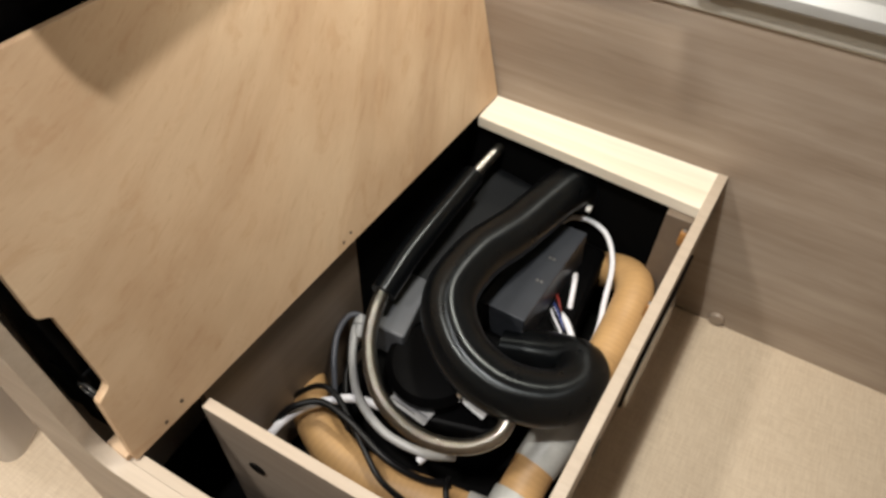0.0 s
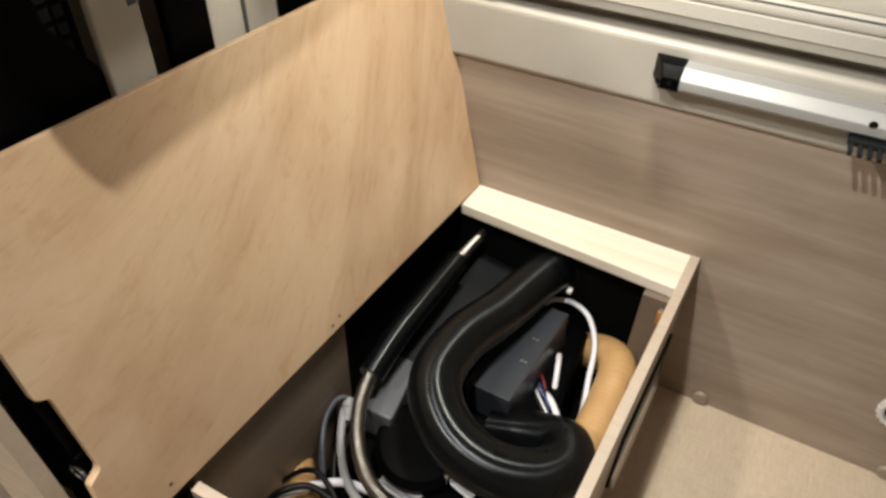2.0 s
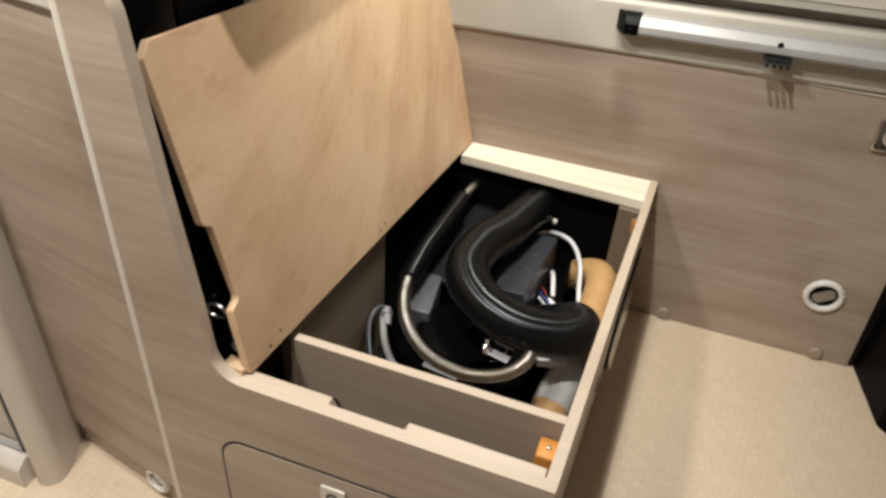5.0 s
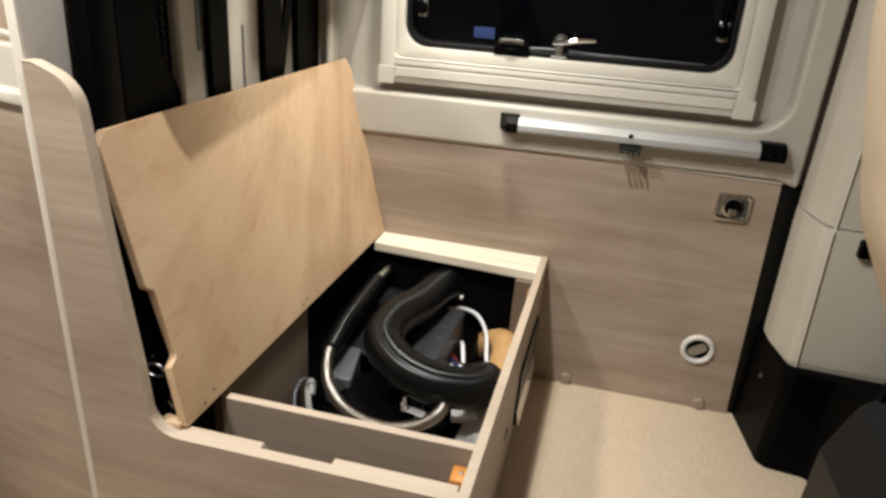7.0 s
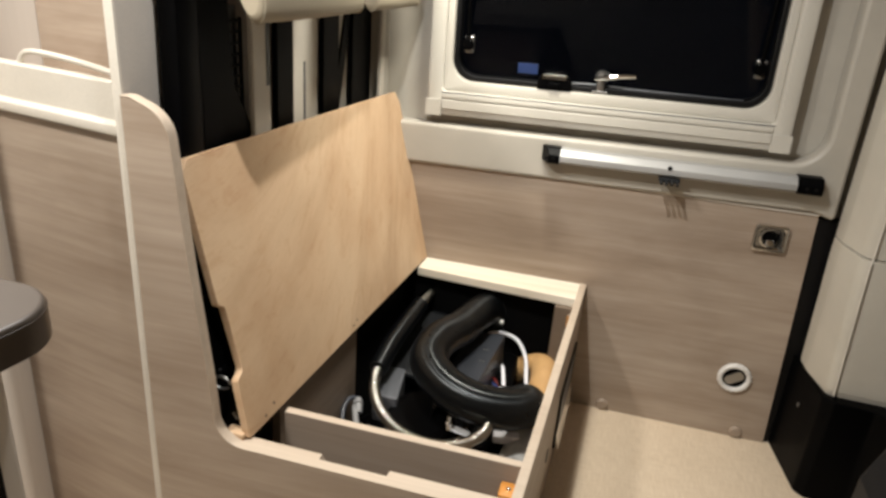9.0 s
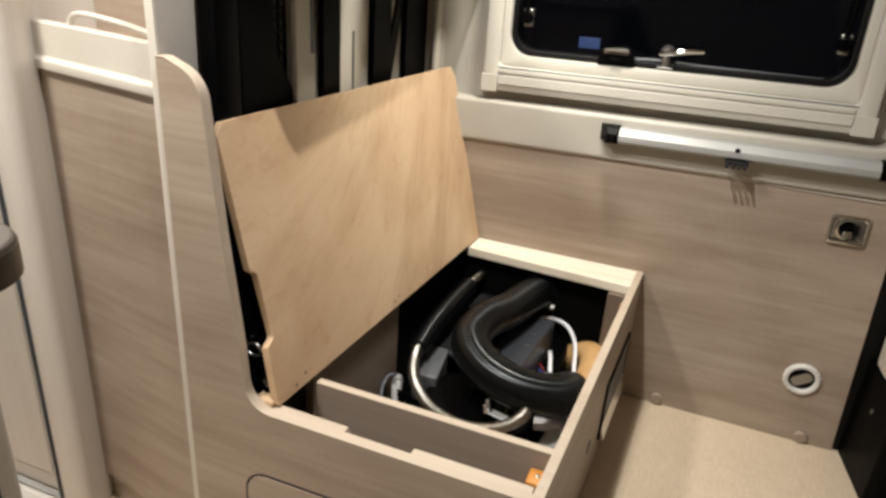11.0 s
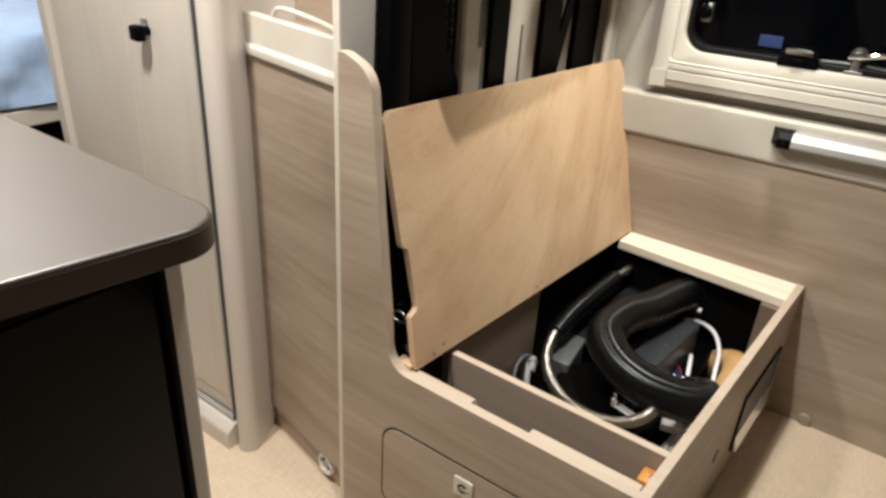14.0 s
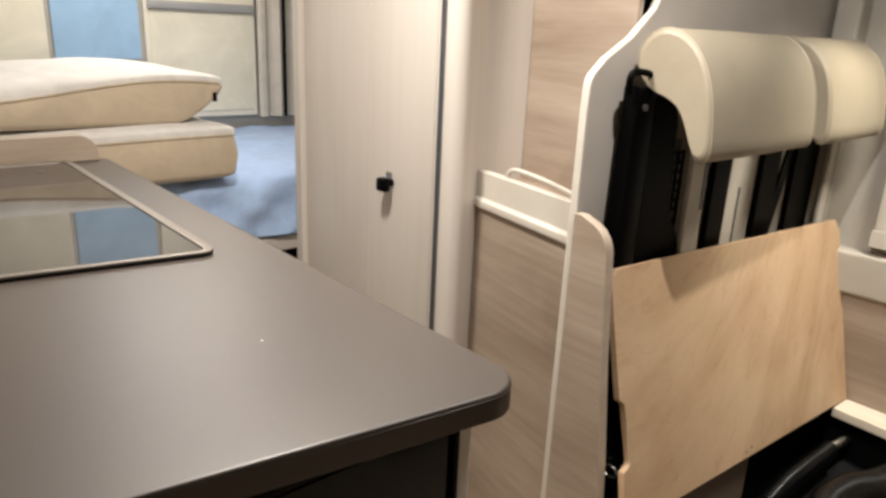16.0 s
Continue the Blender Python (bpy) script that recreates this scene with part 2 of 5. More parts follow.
LIP = brushed("bright_lip", (0.92, 0.91, 0.89), 0.20, "y")
POLISHED = brushed("polished_plate", (0.55, 0.55, 0.54), 0.16, "y")
ALU = plain("aluminium", (0.42, 0.42, 0.415), 0.52, 0.4, vary=0.04, grain=800, bump=0.05)
STEEL = plain("steel", (0.36, 0.35, 0.335), 0.32, 0.9, vary=0.06, grain=800, bump=0.04)
LEATHER = plain("cream_leather", (0.345, 0.300, 0.222), 0.48, vary=0.05, scale=14, grain=420, bump=0.35)
SEATFABRIC = plain("cab_seat_leather", (0.58, 0.47, 0.335), 0.5, vary=0.05, scale=10, grain=420, bump=0.3)
BLUE = cloth("blue_sheet", (0.39, 0.54, 0.80))
STICKER = plain("sticker_blue", (0.015, 0.033, 0.11), 0.4)
HOBFRAME = plain("taupe_metal", (0.28, 0.248, 0.22), 0.4, 0.6, vary=0.06, grain=800, bump=0.04)
FUEL = plain("fuel_line", (0.06, 0.065, 0.08), 0.35, vary=0.1)
BRASS = plain("brass_block", (0.36, 0.17, 0.05), 0.4)
BLUEBLIND = cloth("blue_panel", (0.33, 0.52, 0.72), 8)
# the cab's lack of light, put into the wall colour
CABDARK = plain("cab_painted_dark", (0.012, 0.012, 0.013), 0.6, vary=0.3, spec=0.2)
CUSHION_TOP = cloth("cushion_white", (0.74, 0.722, 0.69), 14)
CUSHION_SIDE = cloth("cushion_beige", (0.56, 0.465, 0.345), 14, 500)
CURTAIN = cloth("grey_curtain", (0.60, 0.55, 0.47), 10)
BLIND_TRIM = plain("blind_trim", (0.80, 0.75, 0.63), 0.45, vary=0.05)
BLIND_FABRIC = cloth("blind_fabric", (0.80, 0.755, 0.615), 5, 600, 0.8, 0.12)
FLOORMAT = linen("linen_vinyl", (0.60, 0.475, 0.345), (0.755, 0.63, 0.48))
ORANGE = plain("orange_plastic", (0.62, 0.26, 0.05), 0.45)
RED = plain("red_wire", (0.22, 0.025, 0.02), 0.4)
BLUEWIRE = plain("blue_wire", (0.03, 0.05, 0.2), 0.4)
LABEL = plain("label_paper", (0.30, 0.30, 0.31), 0.45)
LABEL_WHITE = plain("tag_paper", (0.55, 0.56, 0.58), 0.5)
INK = plain("label_ink", (0.12, 0.12, 0.13), 0.6)


def dark_glass(name, tint, rough):
    m, n, l, b = nodes_of(name)
    v = mapped(n, l, (1, 1, 1))
    f = noise_of(n, l, v, 12, 3)
    l.new(ramp_of(n, l, f, [(0.3, tint), (0.7, tuple(c * 1.3 for c in tint))]), b.inputs["Base Color"])
    l.new(ramp_of(n, l, f, [(0.3, (rough,) * 3), (0.7, (rough * 1.6,) * 3)]), b.inputs["Roughness"])
    b.inputs["IOR"].default_value = 1.5
    return m


HOBGLASS = dark_glass("hob_glass", (0.035, 0.033, 0.032), 0.03)
HOBGLASS.node_tree.nodes["Principled BSDF"].inputs["Coat Weight"].default_value = 0.25
HOBGLASS.node_tree.nodes["Principled BSDF"].inputs["Coat Roughness"].default_value = 0.02


def clear_pane(name):
    m, n, l, b = nodes_of(name)
    b.inputs["Base Color"].default_value = (0.36, 0.37, 0.39, 1)
    b.inputs["Transmission Weight"].default_value = 1.0
    b.inputs["Roughness"].default_value = 0.02
    b.inputs["IOR"].default_value = 1.22
    return m


PANE = clear_pane("tinted_acrylic")

# ---- mesh helpers ----


def fix(bm):
    bmesh.ops.recalc_face_normals(bm, faces=bm.faces[:])
    return bm


def box(lo, hi, bev=0.0015, seg=2):
    bm = bmesh.new()
    c = [(a + b) / 2 for a, b in zip(lo, hi)]
    s = [abs(b - a) for a, b in zip(lo, hi)]
    bmesh.ops.create_cube(bm, size=1, matrix=Matrix.Translation(c) @ Matrix.Diagonal((*s, 1)))
    if bev:
        bmesh.ops.bevel(bm, geom=bm.edges[:], offset=min(bev, min(s) * 0.45), segments=seg, profile=0.5, affect="EDGES")
    return bm


def join(*bms):
    out = bmesh.new()
    for b in bms:
        me = bpy.data.meshes.new("tmp")
        b.to_mesh(me)
        b.free()
        out.from_mesh(me)
        bpy.data.meshes.remove(me)
    return out


def moved(bm, m):
    bm.transform(m)
    return bm


def prism(pts, axis, a, b, bev=0.0015, seg=2):
    """A polygon, given in the other two axes in order, drawn out along an axis from a to b."""
    bm = bmesh.new()
    put = {"x": lambda u, v, w: (w, u, v), "y": lambda u, v, w: (u, w, v), "z": lambda u, v, w: (u, v, w)}[axis]
    lo = [bm.verts.new(put(u, v, a)) for u, v in pts]
    hi = [bm.verts.new(put(u, v, b)) for u, v in pts]
    f0, f1 = bm.faces.new(lo), bm.faces.new(hi)
    n = len(pts)
    for i in range(n):
        bm.faces.new((lo[i], lo[(i + 1) % n], hi[(i + 1) % n], hi[i]))
    fix(bm)
    if bev:
        rim = [e for e in bm.edges if (e in f0.edges[:]) or (e in f1.edges[:])]
        bmesh.ops.bevel(bm, geom=rim, offset=bev, segments=seg, profile=0.5, affect="EDGES", clamp_overlap=True)
    return bm


def rounded(pts, n=6):
    """Corners (x, y, radius) to a polygon with arcs."""
    out = []
    for i, (x, y, r) in enumerate(pts):
        p = Vector((x, y))
        if r <= 0:
            out.append((x, y))
            continue
        a = (Vector(pts[i - 1][:2]) - p).normalized()
        b = (Vector(pts[(i + 1) % len(pts)][:2]) - p).normalized()
        half = a.angle(b) / 2
        d = r / math.tan(half)
        c = p + (a + b).normalized() * (r / math.sin(half))
        s, e = p + a * d - c, p + b * d - c
        for k in range(n + 1):
            t = k / n
            ang = s.angle(e)
            v = (s * math.sin((1 - t) * ang) + e * math.sin(t * ang)) / math.sin(ang)
            out.append((c.x + v.x, c.y + v.y))
    return out


def ring_frame(outer, inner, axis, a, b, bev=0.002):
    """A frame between two polygons with the same number of corners."""
    bm = bmesh.new()
    put = {"x": lambda u, v, w: (w, u, v), "y": lambda u, v, w: (u, w, v), "z": lambda u, v, w: (u, v, w)}[axis]
    n = len(outer)
    vs = [[bm.verts.new(put(u, v, w)) for u, v in p] for p, w in ((outer, a), (inner, a), (inner, b), (outer, b))]
    for k in range(4):
        p, q = vs[k], vs[(k + 1) % 4]
        for i in range(n):
            bm.faces.new((p[i], p[(i + 1) % n], q[(i + 1) % n], q[i]))
    fix(bm)
    if bev:
        sharp = [e for e in bm.edges if e.calc_face_angle(0) > 1.0]
        bmesh.ops.bevel(bm, geom=sharp, offset=bev, segments=2, profile=0.5, affect="EDGES")
    return bm


def smooth_path(pts, step=0.008):
    P = [Vector(p) for p in pts]
    P = [2 * P[0] - P[1]] + P + [2 * P[-1] - P[-2]]
    out = []
    for i in range(1, len(P) - 2):
        a, b, c, d = P[i - 1:i + 3]
        k = max(2, int((c - b).length / step))
        for j in range(k):
            t = j / k
            out.append(0.5 * ((2 * b) + (c - a) * t + (2 * a - 5 * b + 4 * c - d) * t * t + (3 * b - a - 3 * c + d) * t ** 3))
    out.append(P[-2])
    return out


def sweep(pts, r, seg=14, step=0.008, smooth=True, flat=1.0, wobble=0.0):
    """A round rod or hose along a smooth path; r is a radius or a function of 0..1. UV: length in metres, turn."""
    path = smooth_path(pts, step) if smooth else [Vector(p) for p in pts]
    bm = bmesh.new()
    uvl = bm.loops.layers.uv.new("UVMap")
    rad = r if callable(r) else (lambda t: r)
    tang = [(path[min(i + 1, len(path) - 1)] - path[max(i - 1, 0)]).normalized() for i in range(len(path))]
    ref = Vector((0, 0, 1)) if abs(tang[0].z) < 0.9 else Vector((1, 0, 0))
    u = tang[0].cross(ref).normalized()
    rings, s, dist = [], 0.0, []
    for i, p in enumerate(path):
        u = (u - tang[i] * u.dot(tang[i])).normalized()
        v = tang[i].cross(u)
        if i:
            s += (p - path[i - 1]).length
        dist.append(s)
        rr = rad(i / (len(path) - 1))
        if wobble:
            rr *= 1 + wobble * noise.noise(p * 25)
        rings.append([bm.verts.new(p + (u * math.cos(a) + v * math.sin(a) * flat) * rr) for a in [2 * math.pi * k / seg for k in range(seg)]])
    for i in range(len(rings) - 1):
        for k in range(seg):
            f = bm.faces.new((rings[i][k], rings[i][(k + 1) % seg], rings[i + 1][(k + 1) % seg], rings[i + 1][k]))
            for lp, (d, w) in zip(f.loops, ((dist[i], k), (dist[i], k + 1), (dist[i + 1], k + 1), (dist[i + 1], k))):
                lp[uvl].uv = (d, w / seg)
    bm.faces.new(rings[0][::-1])
    bm.faces.new(rings[-1])
    return fix(bm)


def lathe(profile, m, seg=32):
    """Turns (radius, height) pairs round the local z axis; m places it."""
    bm = bmesh.new()
    rings = []
    for r, h in profile:
        if r < 1e-6:
            rings.append([bm.verts.new((0, 0, h))])
        else:
            rings.append([bm.verts.new((r * math.cos(2 * math.pi * k / seg), r * math.sin(2 * math.pi * k / seg), h)) for k in range(seg)])
    for p, q in zip(rings, rings[1:]):
        for k in range(seg):
            a, b = p[k % len(p)], p[(k + 1) % len(p)]
            c, d = q[(k + 1) % len(q)], q[k % len(q)]
            f = []
            for vv in (a, b, c, d):
                if vv not in f:
                    f.append(vv)
            if len(f) > 2:
                bm.faces.new(f)
    fix(bm)
    bm.transform(m)
    return bm


def loft(sections):
    """Closed sections (lists of 3D points, same count), skinned and capped."""
    bm = bmesh.new()
    rs = [[bm.verts.new(p) for p in s] for s in sections]
    n = len(rs[0])
    for p, q in zip(rs, rs[1:]):
        for k in range(n):
            bm.faces.new((p[k], p[(k + 1) % n], q[(k + 1) % n], q[k]))
    bm.faces.new(rs[0][::-1])
    bm.faces.new(rs[-1])
    return fix(bm)


def root_of(ob):
    while ob.parent:
        ob = ob.parent
    return ob


def finish(name, bm, material, sharp=38):
    for f in bm.faces:
        f.smooth = True
    for e in bm.edges:
        if len(e.link_faces) == 2:
            ang = e.calc_face_angle(0)
            a, b = (f.calc_area() for f in e.link_faces)
            e.smooth = ang < radians(sharp) and not (ang > 0.15 and max(a, b) > 12 * min(a, b))
    me = bpy.data.meshes.new(name)
    bm.to_mesh(me)
    bm.free()
    me.materials.append(material)
    return me


def part(name, bm, material, parent, label="", sharp=38):
    """One mesh under a thing or a part; bm is in world metres."""
    bm.transform(Matrix.Translation(-root_of(parent).location))
    ob = new(name, finish(name, bm, material, sharp))
    ob.parent = parent
    return tagged(ob, label)


def thing(name, at, label, category, group=""):
    ob = new(name)
    ob.location, ob.empty_display_size = at, 0.05
    return tagged(ob, label, category, group)


def solo(name, bm, material, label, category, at=(0, 0, 0), kind="", group="", sharp=38):
    """A thing or a piece of the setting that is one mesh."""
    bm.transform(Matrix.Translation(-Vector(at)))
    ob = new(name, finish(name, bm, material, sharp))
    ob.location = at
    return tagged(ob, label, category, group, kind)


def setting(name, bm, material, label, category):
    return solo(name, bm, material, label, category, kind="structure")

# ---- the shell of the van ----
setting("floor", join(box((-3.3, -1.15, -0.15), (1.9, 1.3, -0.08), 0), box((-0.036, -1.08, -0.08), (1.83, 1.195, 0.0), 0.004)), FLOORMAT, "beige vinyl floor with a fine linen weave", "floor")
setting("ceiling", box((-3.3, -1.15, 1.90), (1.9, 1.3, 1.95), 0), CREAM, "plain cream ceiling over the living space", "ceiling")
setting("wall_south", box((-3.3, -1.15, -0.08), (1.9, -1.08, 1.9), 0), CREAM, "plain cream side wall behind the kitchen", "wall")
# unseen wall, coloured near black so glossy fronts reflect a dark cab
setting("wall_east", box((1.83, -1.08, 0), (1.9, 1.3, 1.9), 0), CABDARK, "unseen end wall of the cab, coloured dark in place of missing light", "wall")
setting("wall_west", box((-3.3, -1.08, -0.08), (-2.93, 1.3, 1.9), 0), CREAM, "cream rear wall behind the bed", "wall")
setting("wall_north", join(
    box((-2.93, 1.195, -0.08), (-0.47, 1.26, 1.9), 0), box((0.395, 1.195, 0), (1.83, 1.26, 1.9), 0),
    box((-0.47, 1.195, -0.08), (0.395, 1.26, 0.86), 0), box((-0.47, 1.195, 1.47), (0.395, 1.26, 1.9), 0)),
    CREAM, "cream side wall of the van around the window", "wall")
setting("wall_panel", prism([(-0.70, 0.0), (0.548, 0.0), (0.520, 0.679), (-0.70, 0.668)], "y", 1.150, 1.194, 0.0015),
        LAMINATE, "greyish oak laminate lining under the window", "wall panel")
setting("trim_panel_top", box((-0.62, 1.1455, 0.6705), (0.520, 1.1485, 0.6745), 0.0008), CREAM_TRIM, "thin pale edge strip on top of the lining", "trim")
TILT_W = Matrix.Translation((0, 0, 0.8)) @ Matrix.Rotation(radians(-0.9), 4, "Y") @ Matrix.Translation((0, 0, -0.8))
LEDGE = rounded([(-0.64, 0.672, 0), (0.500, 0.672, 0), (0.552, 0.655, 0.01), (0.556, 1.89, 0), (0.487, 1.89, 0), (0.496, 0.785, 0.075), (-0.64, 0.783, 0)], 10)
setting("trim_window_surround", moved(prism(LEDGE, "y", 1.136, 1.197, 0.011, 4), TILT_W), CREAM, "moulded cream surround that steps back to the window", "trim")
setting("trim_seat_corner", box((-0.675, 1.130, 0.6), (-0.615, 1.196, 1.89), 0.008, 3), CREAM, "cream corner cover between partition and window wall", "trim")

# window
win = setting("window_1", moved(ring_frame(
    rounded([(-0.487, 0.809, 0.012), (0.412, 0.809, 0.012), (0.404, 1.50, 0.012), (-0.480, 1.50, 0.012)], 6),
    rounded([(-0.447, 0.872, 0.012), (0.372, 0.872, 0.012), (0.366, 1.46, 0.012), (-0.441, 1.46, 0.012)], 6), "y", 1.140, 1.196, 0.006), TILT_W),
    WINDOW_FRAME, "cream plastic caravan window frame with roller blind cassette", "window")


def win_part(name, bm, material, label="", parent=None):
    return part(name, moved(bm, TILT_W), material, parent or win, label)


win_part("inner_frame", ring_frame(
    rounded([(-0.4465, 0.8725, 0.01), (0.3715, 0.8725, 0.01), (0.3655, 1.4595, 0.01), (-0.4405, 1.4595, 0.01)], 10),
    rounded([(-0.428, 0.899, 0.055), (0.350, 0.899, 0.055), (0.346, 1.44, 0.055), (-0.424, 1.44, 0.055)], 10), "y", 1.153, 1.196, 0.003), WINDOW_FRAME)
win_part("gasket", ring_frame(
    rounded([(-0.4275, 0.8995, 0.055), (0.3495, 0.8995, 0.055), (0.3455, 1.4395, 0.055), (-0.4235, 1.4395, 0.055)], 10),
    rounded([(-0.414, 0.914, 0.048), (0.336, 0.914, 0.048), (0.333, 1.426, 0.048), (-0.411, 1.426, 0.048)], 10), "y", 1.168, 1.205, 0.003), RUBBER, "black rubber window gasket")
pane = win_part("pane", prism(rounded([(-0.420, 0.897, 0.05), (0.342, 0.897, 0.05), (0.338, 1.432, 0.05), (-0.417, 1.432, 0.05)], 8), "y", 1.206, 1.209, 0), PANE, "dark acrylic pane with the night behind it")
win_part("blind_rail", join(box((-0.445, 1.1362, 0.8535), (0.368, 1.1395, 0.866), 0.0015), box((-0.445, 1.1355, 0.8265), (0.368, 1.1395, 0.8505), 0.002)), WINDOW_FRAME, "ribbed pull bar of the roller blind")
win_part("blind_slot", box((-0.447, 1.1388, 0.8678), (0.372, 1.1402, 0.8704), 0.0005), GREYPLASTIC)
for sx in (-0.487, 0.409):
    win_part("corner_cap", box((sx - 0.002 if sx < 0 else sx - 0.040, 1.1362, 0.8065), (sx + 0.040 if sx < 0 else sx + 0.006, 1.1392, 0.850), 0.0012), WINDOW_FRAME)
latch_box = win_part("window_latch", prism(rounded([(-0.204, 0.898, 0.006), (-0.114, 0.898, 0.006), (-0.118, 0.930, 0.010), (-0.132, 0.941, 0.006), (-0.186, 0.941, 0.006), (-0.200, 0.930, 0.010)], 4), "y", 1.150, 1.204, 0.005, 3), BLACKGLOSS, "black window catch housing")
win_part("catch_plate", box((-0.188, 1.1465, 0.927), (-0.130, 1.1495, 0.938), 0.0012), CHROME, parent=latch_box)
win_part("latch_button", box((-0.172, 1.1455, 0.904), (-0.146, 1.1495, 0.918), 0.0015), BLACK, parent=latch_box)
lever = win_part("window_lever", lathe([(0, 0), (0.017, 0), (0.017, 0.014), (0.011, 0.026), (0, 0.026)], Matrix.Translation((-0.045, 1.192, 0.938)) @ Matrix.Rotation(radians(90), 4, "X"), 20), STEEL, "chrome turning lever")
win_part("lever_arm", sweep([(-0.060, 1.164, 0.936), (-0.035, 1.158, 0.941), (0.0, 1.156, 0.948), (0.036, 1.160, 0.950)], lambda t: 0.0075 + 0.003 * math.sin(3.1 * t), 12, flat=0.7), CHROME, parent=lever)
win_part("lever_post", box((-0.054, 1.165, 0.900), (-0.036, 1.204, 0.934), 0.004), STEEL, parent=lever)
win_part("lever_base", box((-0.064, 1.160, 0.899), (-0.026, 1.200, 0.907), 0.002), STEEL, parent=lever)
win_part("catch_rod", sweep([(-0.118, 1.185, 0.916), (-0.06, 1.185, 0.918), (0.05, 1.187, 0.914), (0.30, 1.188, 0.912)], 0.0035, 8), GREYPLASTIC)
win_part("sticker", box((-0.262, 1.2035, 0.928), (-0.210, 1.2050, 0.954), 0.0003), STICKER, "small blue sticker on the pane")
for sx, d in ((-0.395, 1), (0.318, -1)):
    stay = win_part("window_stay", sweep([(sx, 1.188, 0.985), (sx - d * 0.004, 1.188, 1.10), (sx - d * 0.006, 1.186, 1.30)], 0.006, 10), BLACK, "black telescopic window stay")
    win_part("stay_knob", lathe([(0, 0), (0.014, 0), (0.016, 0.006), (0.012, 0.018), (0, 0.018)], Matrix.Translation((sx, 1.190, 0.99)) @ Matrix.Rotation(radians(90), 4, "X"), 16), BLACK, parent=stay)
    win_part("stay_bracket", box((sx - 0.010, 1.186, 0.968), (sx + 0.014, 1.204, 1.012), 0.003), STEEL, parent=stay)

# table rail under the window
rail = thing("table_rail", (0.17, 1.136, 0.735), "brushed aluminium table rail with black end caps on the window wall", "rail")


def rail_part(name, bm, material, parent=None, label=""):
    return part(name, moved(bm, TILT_W), material, parent or rail, label)


RAILP = rounded([(1.1355, 0.727, 0.002), (1.1355, 0.763, 0.003), (1.106, 0.763, 0.005), (1.090, 0.748, 0.004), (1.090, 0.733, 0.003), (1.098, 0.727, 0.002)], 3)
rail_part("profile", prism(RAILP, "x", -0.118, 0.440, 0.0006), ALU)
CAPP = rounded([(1.1355, 0.725, 0.002), (1.1355, 0.765, 0.003), (1.104, 0.765, 0.005), (1.088, 0.749, 0.004), (1.088, 0.731, 0.003), (1.096, 0.725, 0.002)], 3)
for a, b in ((-0.168, -0.1185), (0.4405, 0.497)):
    cap_bm = prism(CAPP, "x", a, b, 0.003)
    for v in cap_bm.verts:
        if a < 0 and v.co.x < a + 0.01:
            v.co.x += 0.022 * (1.1355 - v.co.y) / 0.0475
    cap = rail_part("end_cap", cap_bm, BLACK, label="black plastic end cap")
    for k in (0.35, 0.7):
        rail_part("screw", lathe([(0, 0), (0.004, 0), (0.0045, 0.001), (0, 0.0015)], Matrix.Translation((a + (b - a) * k, 1.0885, 0.741)) @ Matrix.Rotation(radians(90), 4, "X"), 12), RUBBER, cap)
rail_part("rail_button", lathe([(0, 0), (0.0055, 0), (0.006, 0.002), (0.003, 0.003), (0, 0.003)], Matrix.Translation((0.150, 1.0912, 0.751)) @ Matrix.Rotation(radians(100), 4, "X"), 16), RUBBER)
catch = rail_part("rail_catch", box((0.128, 1.080, 0.717), (0.178, 1.132, 0.7265), 0.002), SHELLGREY, label="dark toothed catch under the rail")
for k in range(4):
    rail_part("tooth", box((0.130 + k * 0.0125, 1.050, 0.7175), (0.1365 + k * 0.0125, 1.0795, 0.7235), 0.001), SHELLGREY, catch)

# square switch, round outlet, furniture connectors on the lining
sw = thing("wall_socket", (0.424, 1.15, 0.598), "square chrome socket with a dark centre on the laminate lining", "socket")
part("frame", ring_frame(rounded([(0.384, 0.562, 0.008), (0.464, 0.564, 0.008), (0.463, 0.634, 0.008), (0.384, 0.632, 0.008)], 4), rounded([(0.392, 0.571, 0.006), (0.456, 0.573, 0.006), (0.455, 0.625, 0.006), (0.392, 0.623, 0.006)], 4), "y", 1.137, 1.1495, 0.003), CHROME, sw, "polished chrome frame")
part("plate", box((0.3925, 1.1465, 0.572), (0.4555, 1.1495, 0.6235), 0.0006), POLISHED, sw)
part("cup", lathe([(0.0245, 0), (0.026, 0.003), (0.0255, 0.005), (0.021, 0.0055), (0.018, 0.001), (0, 0.001)], Matrix.Translation((0.424, 1.1460, 0.598)) @ Matrix.Rotation(radians(90), 4, "X"), 28), CHROME, sw)
part("bore", lathe([(0, 0.0012), (0.0175, 0.0012), (0.0175, 0.003), (0, 0.003)], Matrix.Translation((0.424, 1.1458, 0.598)) @ Matrix.Rotation(radians(90), 4, "X"), 24), BLACK, sw, "dark round opening")
part("bridge", moved(box((-0.010, -0.003, -0.022), (0.010, 0.003, -0.004), 0.002), Matrix.Translation((0.424, 1.140, 0.598)) @ Matrix.Rotation(radians(-18), 4, "X")), CHROME, sw)


